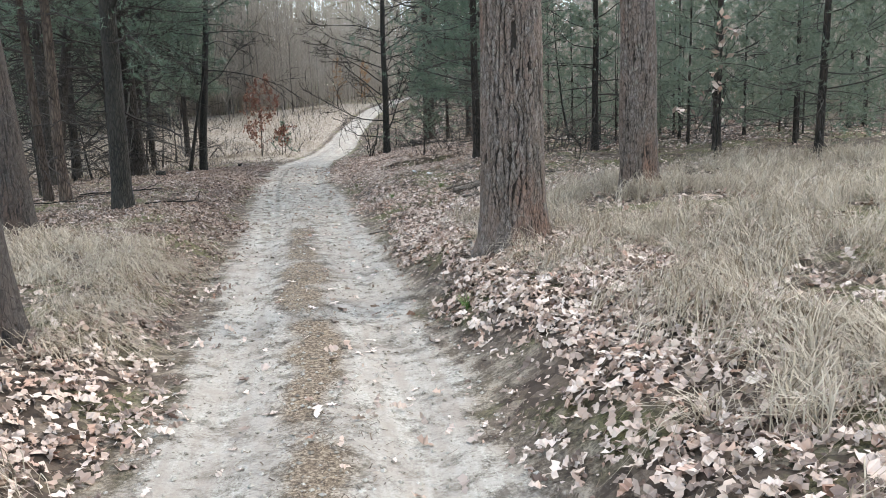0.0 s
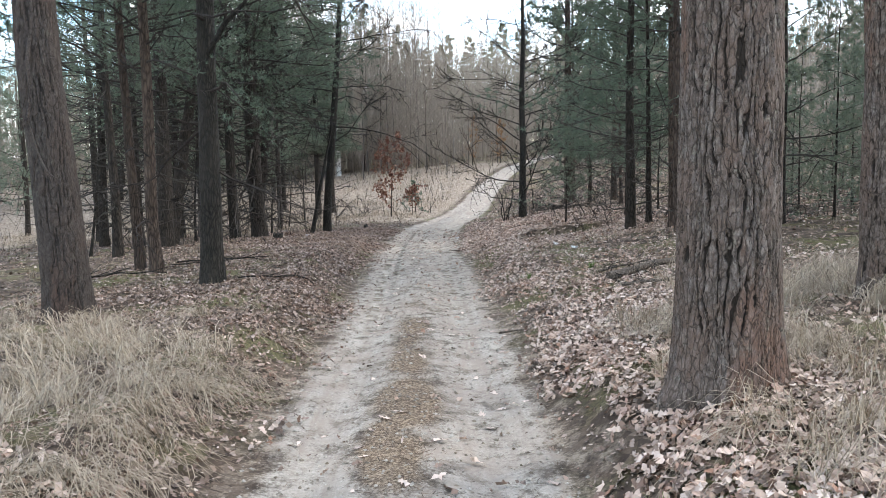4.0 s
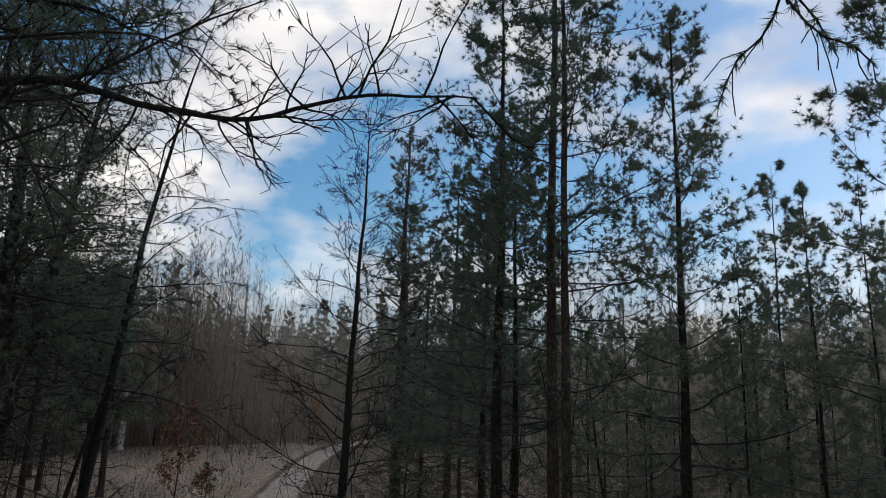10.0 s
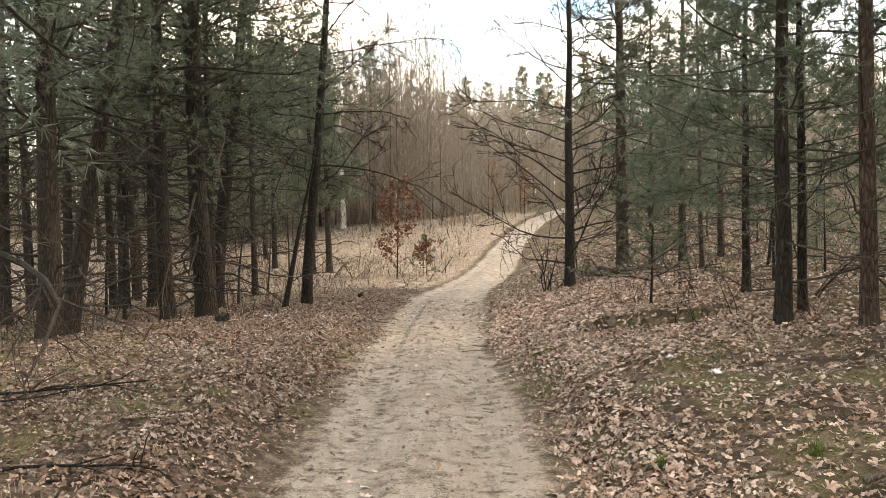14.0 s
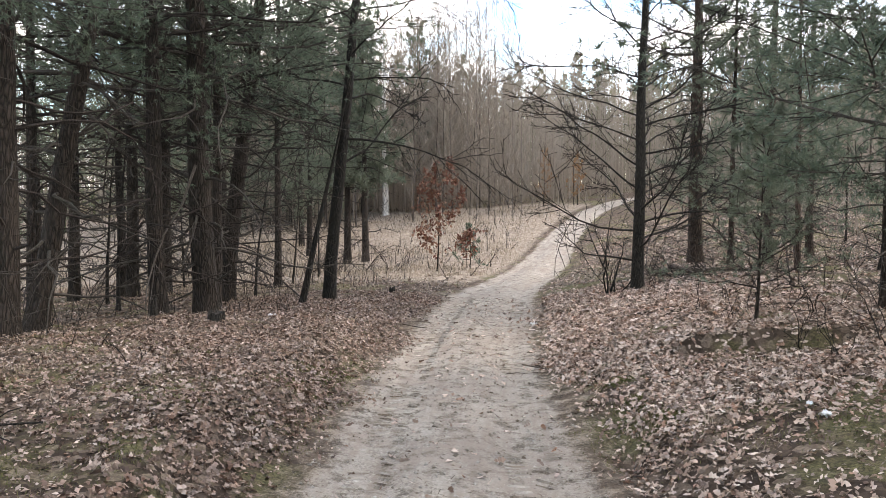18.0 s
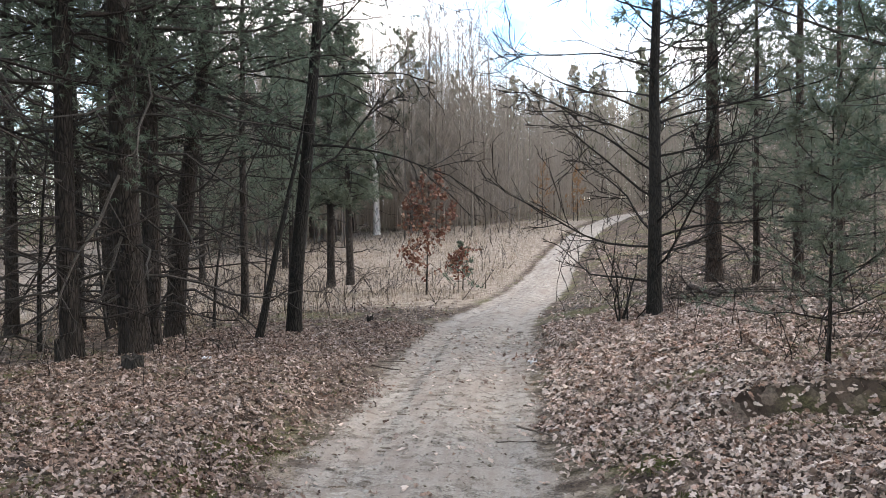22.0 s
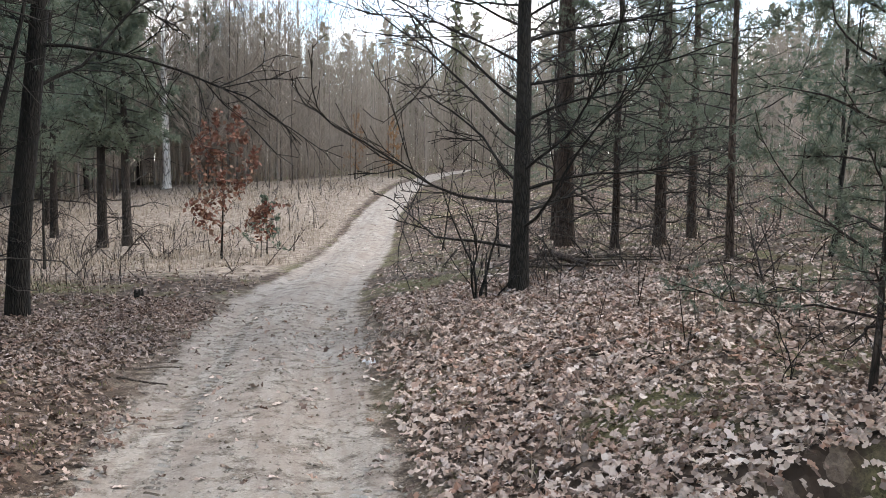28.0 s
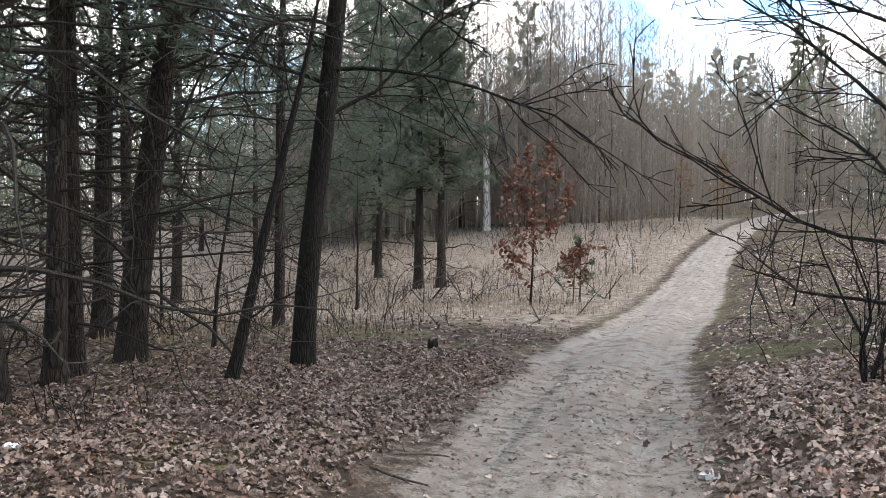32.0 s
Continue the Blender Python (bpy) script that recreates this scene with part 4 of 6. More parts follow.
pine("small_pine", -2.6, 20.55, 2.3, 0.04, 120, (0.03, 0.0), crown=0.4, limbs=28, dead=3, reach=0.9, spire=0.6, needle_mat=NEEDLE_LIGHTENED, split=True, label="small scrubby young pine among fallen leaves", nl=0.062, nw=0.0048, per=13, twigs=8, dead_from=0.1, category="young pine", density=1.0)


# ---- the wood farther off: a few trees of each kind, then copies ----
rng = np.random.default_rng(5)
far_pines = [pine("pine_tree", -20.0 - 3 * k, 12.0 + 7 * k, 10.0 + k, 0.24, 200 + k, (0.01 * k, 0.0), crown=1.7, limbs=34, dead=5, reach=2.9, per=5, nw=0.036, nl=0.17, density=0.7, sides=3, twigs=9, low=1.35, lift=0.1, needle_mat=NEEDLE_LIGHTENED,
                  label="pine deeper in the wood with a dark crown", group="pines deeper in the wood") for k in range(4)]
young = [pine("pine_tree", 5.5 + 2.0 * k, 17.0 + 2.6 * k, 6.0 + k, 0.095, 210 + k, (0.0, 0.0), crown=0.3, limbs=36, dead=2, reach=2.1, low=1.2, needle_mat=NEEDLE_LIGHTENED, per=9, nw=0.016, nl=0.11, density=0.8, dead_from=0.3, sides=3, twigs=9,
              label="young pine in the thicket with needles almost to the ground", group="young pines in the thicket") for k in range(4)]
ridge = [pine("pine_tree", -34.0 + 9 * k, 92.0, 11.5 + k, 0.26, 220 + k, (0.0, 0.0), crown=2.6, limbs=44, dead=0, reach=2.3, per=8, nw=0.045, nl=0.2, density=0.9, spire=0.85, needle_mat=NEEDLE_HAZED, sides=3, twigs=8,
              label="pine on the hill with a yellow-green crown", group="pines on the hill") for k in range(3)]
thicket = [bare_tree("bare_tree", -16.0 + 2.2 * k, 55.0 + 1.2 * (k % 3), 8.0 + 0.5 * k, 0.06, 230 + k, (0.015 * (k % 3 - 1), 0.0), first=0.7, limbs=46, reach=1.9, up=0.8, lift=0.4, depth=1, twigs=10, thin=0.008, steps=3, twig_mat=BARK_PALE_HAZED,
                     mat=BARK_GREY if k % 2 else BARK_STEM, label="slender leafless tree on the hillside", group="bare trees on the hillside") for k in range(6)]


def clear(x, y, gap):
    return abs(x - float(road_x(y))) > gap


spots = []


def scatter(kinds, n, xr, yr, gap, apart, sizes, test=None):
    made = 0
    for _ in range(n * 12):
        if made >= n:
            break
        x, y = rng.uniform(*xr), rng.uniform(*yr)
        if not clear(x, y, gap) or (test and not test(x, y)) or any((x - a) ** 2 + (y - b) ** 2 < apart * apart for a, b in spots):
            continue
        spots.append((x, y))
        put(kinds[int(rng.integers(len(kinds)))], x, y, rng.uniform(0, 360), rng.uniform(*sizes))
        made += 1


scatter(far_pines, 9, (-36, -17), (0, 24), 6, 1.8, (0.8, 1.15), lambda x, y: x < -25 or y < 10)
scatter(far_pines, 18, (-48, -26), (24, 56), 9, 2.0, (0.8, 1.2), lambda x, y: x < -34 or y > 46)
scatter(young, 15, (0.8, 7), (17.5, 24), 5, 1.0, (0.4, 0.8), lambda x, y: x > 1.4 or y > 20)
scatter(young, 3, (1.5, 7), (24, 31), 5, 1.1, (0.45, 0.7))
for n, (x, y, size) in enumerate([(0.5, 25.2, 0.45), (0.9, 30.5, 0.9), (1.6, 27.4, 0.65)]):
    spots.append((x, y))
    put(young[n % 4], x, y, 77.0 * n, size)
scatter(young, 18, (2.5, 18), (13, 26), 5, 1.4, (0.75, 1.25))
scatter(young, 26, (0, 20), (24, 50), 5, 1.2, (0.35, 0.7))
scatter(young, 9, (-6, 4), (34, 52), 4.0, 1.6, (0.4, 0.75))
scatter(far_pines, 4, (8, 22), (2, 14), 5, 2.0, (0.9, 1.2))
scatter(far_pines, 8, (-16, 16), (-22, -4), 4, 2.4, (0.9, 1.2))
scatter(thicket, 40, (-31, -16.5), (48, 58), 3.0, 0.7, (1.25, 1.5), lambda x, y: not 0.43 < (-4.7 - x) / (y - 17.3) < 0.51)
scatter(thicket, 10, (-18, -12.5), (50, 56), 3.0, 1.0, (0.6, 0.9))
scatter(thicket, 10, (1, 15), (26, 50), 4.0, 1.6, (0.6, 1.0))
scatter(thicket, 60, (-46, 12), (55, 68), 1.6, 0.7, (0.7, 1.0))
scatter(ridge, 80, (-75, 50), (80, 112), 3.0, 2.2, (0.9, 1.2))


def far_green(name, n, xr, yr, label, seed):
    """Distant pines seen only as a mass: sprays of coarse needles on hidden stems."""
    r_ = np.random.default_rng(seed)
    s = Soup()
    x, y = r_.uniform(*xr, n), r_.uniform(*yr, n)
    h = r_.uniform(8.0, 13.0, n)
    t = 120
    k = r_.uniform(0.08, 1.0, (n, t))
    rad = 2.3 * (1.05 - k) * np.sqrt(r_.random((n, t)))
    a = r_.uniform(0, 6.28, (n, t))
    at = np.stack([x[:, None] + rad * np.cos(a), y[:, None] + rad * np.sin(a), height(x, y)[:, None] + h[:, None] * k], -1).reshape(-1, 3)
    way = unit(np.stack([np.cos(a), np.sin(a), 0.3 + 0 * a], -1).reshape(-1, 3))
    needles(s, r_, at, way, 4, 0.55, 0.1)
    p = np.stack([x, y, height(x, y) - 0.1], -1)
    side = np.stack([np.full(n, 0.11), np.zeros(n), np.zeros(n)], -1)
    for sd in (side, side[:, [1, 0, 2]]):
        v = np.stack([p - sd, p + sd, p + np.array([0, 0, 1.0]) * h[:, None]], 1).reshape(-1, 3)
        s.add(v, np.arange(len(v)).reshape(-1, 3))
    return tagged(new(name, s.mesh(name, NEEDLE_HAZED)), label, "woodland", kind="stuff")


far_green("far_pine_wood", 80, (-90, -42), (0, 70), "distant pine wood beyond the field", 501)
far_green("far_pine_wood", 40, (30, 65), (0, 75), "distant pine wood behind the thicket", 502)
far_green("far_pine_wood", 320, (-80, 60), (90, 140), "distant pine wood on the hill's crest", 503)


def far_wood(name, n, xr, yr, label, mat, gap=2.0, tall=(9.8, 12.8), t=44, stout=0.016):
    """A distant leafless wood: slim stems, each with rising twigs, too many to count."""
    r_ = np.random.default_rng(int(abs(xr[0]) * 10))
    x, y = r_.uniform(*xr, n), r_.uniform(*yr, n)
    ok = np.abs(x - road_x(y)) > gap
    x, y = x[ok], y[ok]
    n = len(x)
    h = r_.uniform(*tall, n)
    p = np.stack([x, y, height(x, y) - 0.1], -1)
    top = p + np.stack([r_.normal(size=n) * 0.35, r_.normal(size=n) * 0.35, h], -1)
    s = Soup()
    a = r_.uniform(0, 3.14, n)
    for turn in (0, 1.57):
        side = np.stack([np.cos(a + turn), np.sin(a + turn), np.zeros(n)], -1) * (stout * r_.uniform(0.5, 1.5, (n, 1)))
        v = np.stack([p - side, p + side, top], 1).reshape(-1, 3)
        s.add(v, np.arange(len(v)).reshape(-1, 3))
    k = r_.uniform(0.08, 0.99, (n, t, 1)) ** 0.8
    root = p[:, None] * (1 - k) + top[:, None] * k
    w = unit(np.concatenate([r_.normal(size=(n, t, 2)) * 0.95, np.ones((n, t, 1))], -1))
    end = root + w * (0.14 * h[:, None, None] * (1.5 - k)) * r_.uniform(0.4, 1.2, (n, t, 1))
    sd = unit(np.cross(w, r_.normal(size=(n, t, 3)))) * 0.014
    v = np.stack([root - sd, root + sd, end], 2).reshape(-1, 3)
    s.add(v, np.arange(len(v)).reshape(-1, 3))
    return tagged(new(name, s.mesh(name, mat)), label, "woodland", kind="stuff")


far_wood("far_wood", 3600, (-75, 45), (58, 112), "dense leafless wood climbing the hillside", BARK_PALE_HAZED, 2.0, (9.0, 12.5), 44, 0.034)
far_green("far_pine_wood", 90, (-15, 45), (98, 125), "distant pine wood where the track goes over the hill", 504)
far_wood("far_wood", 500, (0, 22), (26, 58), "leafless saplings among the young pines", BARK_PALE_HAZED, 6.0, (3.0, 6.0))
far_wood("far_wood", 420, (-42, 6), (57, 72), "brown leafless wood at the field's far edge", BARK_PALE_HAZED, 2.2, (7.5, 11.5), 44, 0.036)
far_wood("far_wood", 320, (-36, -24.5), (49, 60), "tall brown leafless wood behind the field", BARK_PALE_HAZED, 2.2, (9.5, 13.0), 70, 0.034)
far_wood("far_wood", 130, (-27.5, -16.5), (57, 63), "tall brown leafless trees at the field's corner", BARK_PALE_HAZED, 2.2, (11.0, 14.5), 70, 0.036)
far_wood("field_weeds", 600, (-30, -8.5), (29, 56), "thin dry weed stalks scattered over the field", BARK_STEM, 1.6, (0.3, 0.9), 7)
far_wood("far_brush", 1200, (-32, 12), (67, 96), "leafless brush where the track goes over the hill", BARK_PALE_HAZED, 1.6, (1.6, 3.4), 18)
far_wood("far_brush", 1000, (-50, 20), (58, 78), "leafless brush at the foot of the hillside wood", BARK_PALE_HAZED, 1.3, (1.6, 3.2), 16)
far_wood("far_wood", 2000, (12, 50), (-5, 60), "leafless wood behind the young pines", BARK_PALE_HAZED, 2.0, (5.0, 9.0))
far_wood("far_wood", 1500, (-80, -40), (-10, 60), "leafless wood behind the open field", BARK_PALE_HAZED)

# a birch, the copper-leaved saplings and the field's small trees
bare_tree("birch_tree", -23.0, 56.0, 12.5, 0.46, 300, (0.0, 0.0), first=3.0, limbs=26, reach=2.6, up=0.7, lift=-0.2, depth=2, twigs=7, thin=0.008, mat=BARK_BIRCH, twig_mat=BARK_WARM,
          label="white-barked birch at the field's far edge", category="birch tree")


def copper_sapling(x, y, h, seed, label, leaves=420, spread=0.75, mat=None):
    ob = bare_tree("sapling", x, y, h, 0.05 * h / 2.6, seed, (0.03, 0.0), first=0.35, limbs=18, reach=spread, up=0.4, lift=0.3, depth=1, twigs=5, taper=0.6, thin=0.003, mat=BARK_DARK, label=label, category="sapling")
    r = np.random.default_rng(seed + 1)
    wood = [c for c in ob.children if c.name.startswith("crown")][0].data
    co = np.zeros(len(wood.vertices) * 3)
    wood.vertices.foreach_get("co", co)
    co = co.reshape(-1, 3)
    s = Soup()
    at = co[r.integers(0, len(co), leaves)]
    a = unit(r.normal(size=(leaves, 3)))
    b = unit(np.cross(a, r.normal(size=(leaves, 3))))
    ln, wd = r.uniform(0.09, 0.16, (leaves, 1)), r.uniform(0.03, 0.05, (leaves, 1))
    v = np.stack([at, at + a * ln * 0.5 + b * wd, at + a * ln, at + a * ln * 0.5 - b * wd], 1).reshape(-1, 3)
    s.add(v, np.arange(len(v)).reshape(-1, 4))
    part("foliage", s.mesh("foliage", mat or COPPER_LEAF), ob, "withered pale leaves" if mat else "withered copper-brown leaves")
    return ob


copper_sapling(-11.4, 33.9, 2.9, 310, "oak sapling holding withered copper-brown leaves beside the track", 1100, 1.9)
copper_sapling(-10.7, 34.6, 1.2, 312, "low oak sprout with withered leaves", 160, 0.5)
copper_sapling(-13.2, 56.5, 3.2, 314, "orange-brown leafy sapling at the wood's edge", 500, 1.2, ORANGE_LEAF)
copper_sapling(-11.4, 57.5, 2.8, 316, "orange-brown leafy sapling at the wood's edge", 400, 1.1, ORANGE_LEAF)
copper_sapling(2.9, 12.6, 2.0, 318, "thin sapling with a few pale withered leaves", 60, 0.7, OAK_LEAF)
pine("small_pine", -10.75, 35.2, 1.5, 0.04, 121, (0.0, 0.0), crown=0.2, limbs=16, dead=0, reach=0.6, label="small green pine in the dry field", nl=0.07, nw=0.009, category="young pine", density=0.7)


def bush(x, y, h, seed, label, stems=6, wide=0.55, thick=0.016, mat=None, group=""):
    """A leafless shrub: crooked stems that spread from one root, with tangled twigs."""
    r_ = np.random.default_rng(seed)
    ob = tagged(new("shrub"), label, "shrub", group)
    ob.location = (x, y, float(height(x, y)) - 0.02)
    for k in range(stems):
        a = 6.283 * k / stems + r_.normal() * 0.5
        w, wood = wide * r_.uniform(0.25, 1.3), Soup()
        bare_limb(r_, wood, (0.03 * math.cos(a), 0.03 * math.sin(a), -0.06), (w * math.cos(a), w * math.sin(a), 1.0), h * r_.uniform(0.55, 1.1), thick * r_.uniform(0.6, 1.2), 2, -0.35, 0.22, 6, 0.0026, 7)
        part("stem", wood.mesh("stem", mat or BARK_DARK), ob)
    return ob


bush(-4.98, 25.7, 1.7, 53, "thin bare shrub with arching branches at a tree's foot", 3, 0.28, 0.022)
bush(-4.8, 25.6, 1.1, 54, "low bare shrub at a tree's foot", 2, 0.5, 0.014)
shrubs = [bush(-14.5 + 0.7 * k, 33.3 + 0.4 * k, 2.3 - 0.3 * k, 320 + k, "tangled leafless shrub with dark twigs", 5 - k, 0.6 + 0.15 * k, 0.014, BARK_TWIG if k else BARK_STEM, "leafless shrubs") for k in range(3)]
for x, y, k, size in [(-15.9, 34.5, 0, 0.9), (-16.6, 30.3, 1, 1.1), (-17.5, 33.0, 0, 1.0), (-18.2, 33.7, 2, 1.2), (-20.3, 33.5, 1, 1.0), (-13.2, 27.5, 2, 0.8), (-14.9, 27.3, 1, 1.1),
                      (0.5, 17.95, 0, 1.1), (-0.5, 20.0, 1, 0.9), (-1.9, 24.7, 2, 1.0), (-3.4, 28.6, 1, 0.7), (1.0, 15.6, 2, 0.7), (-1.5, 19.2, 2, 0.7), (0.9, 19.3, 0, 1.0), (-2.4, 23.9, 1, 0.6), (-9.2, 17.6, 2, 0.35),
                      (-4.2, 26.5, 0, 0.7), (-3.9, 27.3, 1, 0.8), (-5.2, 27.2, 2, 0.5), (-3.1, 26.6, 0, 0.7), (-5.9, 29.8, 1, 0.6), (-5.5, 31.2, 2, 0.7), (-2.4, 27.8, 0, 0.8), (-4.6, 29.2, 2, 0.8), (-12.4, 33.0, 1, 0.5), (-10.6, 32.6, 2, 0.45), (-12.9, 35.0, 0, 0.6)]:
    put(shrubs[k], x, y, x * 57 % 360, size)
for k in range(26):
    x, y = float(rng.uniform(-3.4, 4.5)), float(rng.uniform(15.8, 31))
    if clear(x, y, 3.4) and y > 16.5 - 0.5 * x and abs(x + 2.5) + abs(y - 19.5) > 1.6:
        put(shrubs[k % 3], x, y, 137.0 * k % 360, float(rng.uniform(0.35, 0.75)))


for n, (x, y, h, d, lx, ly) in enumerate([(-13.3, 22.4, 4.0, 0.08, 0.12, 0.0), (-14.0, 24.6, 3.6, 0.07, -0.15, 0.05), (-12.9, 26.2, 3.4, 0.07, 0.1, 0.1), (-13.7, 20.6, 4.4, 0.08, -0.1, 0.0), (-15.3, 24.3, 3.8, 0.08, 0.08, 0.0),
                                         (-12.6, 17.2, 4.2, 0.07, 0.14, 0.0), (-17.0, 29.0, 3.5, 0.07, -0.05, 0.0), (-13.9, 29.5, 3.0, 0.06, 0.1, 0.0), (-9.6, 14.9, 3.0, 0.05, -0.1, 0.05), (-14.2, 31.5, 3.3, 0.06, 0.0, 0.0),
                                         (0.2, 20.5, 3.5, 0.06, 0.1, 0.0), (1.2, 22.0, 4.0, 0.07, -0.1, 0.0), (-0.6, 23.5, 3.5, 0.06, 0.05, 0.0), (-0.3, 27.5, 4.0, 0.07, 0.05, 0.0), (-4.9, 30.5, 2.2, 0.04, -0.1, 0.0), (-6.2, 33.0, 2.4, 0.04, 0.1, 0.0)]):
    bare_tree("bare_tree", x, y, h, d, 340 + n, (lx, ly), first=0.5, limbs=12, reach=1.2, up=0.35, lift=0.1, depth=1, twigs=6, thin=0.004, steps=6, bow=0.8 if n % 2 else -0.8, label="thin crooked leafless stem under the pines", group="crooked stems under the pines")


# ---- fallen wood ----
def stick(name, a, b, r, label, seed, bend=0.06, forks=2, category="branch", mat=None):
    r_ = np.random.default_rng(seed)
    s = Soup()
    k = np.linspace(0, 1, 9)
    x = a[0] + (b[0] - a[0]) * k + np.cumsum(r_.normal(size=9)) * bend * 0.12
    y = a[1] + (b[1] - a[1]) * k + np.cumsum(r_.normal(size=9)) * bend * 0.12
    z = height(x, y) + r * 0.8 + 0.035
    z = np.maximum(z, z[0] + (z[-1] - z[0]) * k)
    line = np.stack([x, y, z], -1)
    tube(s, line, np.linspace(r, r * 0.45, 9), 7)
    ob = tagged(new(name, s.mesh(name, mat or DEAD_WOOD, True)), label, category)
    for f in range(forks):
        t = Soup()
        p = along(line, r_.uniform(0.3, 0.85))
        w = unit(line[-1] - line[0] + r_.normal(size=3) * 0.7)
        w[2] = abs(w[2]) * 0.3
        tube(t, wander(r_, p, w, float(np.linalg.norm(line[-1] - line[0])) * r_.uniform(0.15, 0.35), 4, 0.15), np.linspace(r * 0.5, r * 0.2, 5), 5)
        part("twig", t.mesh("twig", mat or DEAD_WOOD, True), ob)
    return ob


stick("fallen_branch", (-4.5, 22.0), (-3.62, 22.3), 0.02, "pale fallen branch lying on oak leaves", 1)
stick("fallen_branch", (-1.1, 12.25), (0.35, 13.5), 0.055, "weathered fallen branch lying in leaves and grass", 2, forks=4)
stick("fallen_branch", (-0.95, 11.75), (-0.2, 11.8), 0.02, "dark fallen branch lying in leaves", 3)
stick("fallen_branch", (-1.28, 12.95), (-0.65, 13.3), 0.02, "dark fallen branch on the leafy bank", 4)
stick("fallen_stick", (-7.72, 22.6), (-7.4, 22.82), 0.012, "dark stick lying on the sandy track's edge", 5, forks=0)
stick("fallen_stick", (-7.66, 22.24), (-7.28, 22.2), 0.012, "dark stick lying on the sandy track's edge", 6, forks=1)
stick("fallen_stick", (-2.13, 10.56), (-1.84, 10.48), 0.013, "short dark stick on the sandy track", 7, forks=0)
stick("fallen_stick", (-5.1, 19.75), (-4.65, 19.35), 0.011, "thin dark stick at the track's edge", 8, forks=2)
stick("fallen_log", (-2.62, 25.75), (-1.25, 28.0), 0.035, "long fallen pole resting on leaves", 9)
stick("fallen_log", (-4.1, 28.9), (-3.55, 27.4), 0.07, "short reddish fallen log by the brush pile", 10, forks=1, mat=BARK_RED)
stick("fallen_branch", (-8.1, 13.8), (-7.0, 14.7), 0.014, "dark dead branch with forked twigs lying in moss and leaves", 11, bend=0.2, forks=7, mat=BARK_DARK)
stick("fallen_branch", (-7.9, 13.3), (-7.3, 14.5), 0.01, "thin dark dead branch lying in moss and leaves", 12, bend=0.2, forks=5, mat=BARK_DARK)
stick("fallen_branch", (-6.15, 12.2), (-5.2, 12.55), 0.012, "dark forked dead branch lying at a pine's foot", 13, bend=0.2, forks=6, mat=BARK_DARK)
stick("fallen_branch", (-8.9, 11.7), (-7.3, 12.3), 0.016, "dead branch lying under the pines", 14, bend=0.2, forks=7, mat=BARK_DARK)
stick("fallen_branch", (-9.4, 12.6), (-8.2, 11.9), 0.013, "dead branch lying under the pines", 15, bend=0.2, forks=6, mat=BARK_DARK)
stick("fallen_branch", (-0.92, 11.8), (-0.41, 11.82), 0.022, "dark fallen branch lying in leaves", 16, forks=2, mat=BARK_DARK)
stick("fallen_branch", (-3.7, 21.2), (-3.1, 21.5), 0.014, "thin pale fallen branch lying on oak leaves", 17, forks=2)
stick("fallen_branch", (-5.15, 19.2), (-4.75, 19.1), 0.006, "thin dark twig at the track's edge", 18, bend=0.2, forks=3, mat=DEAD_WOOD)
for k in range(9):
    a = 0.7 * k + 0.4
    stick("fallen_branch", (-3.9 + 0.5 * math.cos(a), 28.3 + 0.5 * math.sin(a * 1.7)), (-3.5 + 1.1 * math.cos(a + 1.8), 28.1 + 1.0 * math.sin(a + 1.8)), 0.018 + 0.004 * (k % 3), "dead branch of a low brush pile", 30 + k, forks=3)


for n, (x, y, h) in enumerate([(-0.6, 11.95, 0.75), (-1.15, 12.0, 0.4), (-2.0, 18.6, 0.7), (-2.25, 22.0, 0.8), (-3.4, 21.8, 0.45), (-2.9, 21.0, 0.6), (-1.95, 24.2, 0.6), (-7.9, 16.6, 0.5), (-9.2, 21.4, 0.6), (-2.2, 19.35, 0.7)]):
    bush(x, y, h, 560 + n, "thin dead seedling stems standing in fallen leaves", 2, 0.4, 0.006)


def stump(x, y, r, h, seed, label):
    s, r_ = Soup(), np.random.default_rng(seed)
    n, m = 22, 6
    ang = np.linspace(0, 2 * np.pi, n, endpoint=False)
    wob = 1 + 0.12 * np.cos(ang * 3 + seed) + r_.normal(size=n) * 0.04
    z = np.linspace(-0.08, h, m)
    rr = (r * (1 + 0.35 * np.exp(-(z + 0.08) / 0.08)))[:, None] * wob[None]
    v = np.stack([rr * np.cos(ang), rr * np.sin(ang), np.repeat(z[:, None], n, 1)], -1)
    v[-1, :, 2] += r_.normal(size=n) * 0.02
    i, j = np.meshgrid(np.arange(m - 1), np.arange(n), indexing="ij")
    s.add(v.reshape(-1, 3), np.stack([i * n + j, i * n + (j + 1) % n, (i + 1) * n + (j + 1) % n, (i + 1) * n + j], -1).reshape(-1, 4))
    k = np.arange(n)
    s.add(np.vstack([v[-1], [[0, 0, h - 0.02]]]), np.stack([k, (k + 1) % n, np.full(n, n)], -1))
    ob = tagged(new("stump", s.mesh("stump", BARK_DARK, True)), label, "tree stump")
    ob.location = (x, y, float(height(x, y)))
    return ob


stump(-9.55, 20.15, 0.11, 0.12, 1, "low rotten stump among leaves")
stump(-10.75, 20.3, 0.05, 0.28, 2, "thin broken snag standing in leaves")
stump(-9.9, 27.0, 0.06, 0.12, 3, "small cut stump in the leaf litter")


# ---- ground cover ----
SPREAD = np.random.default_rng(9)


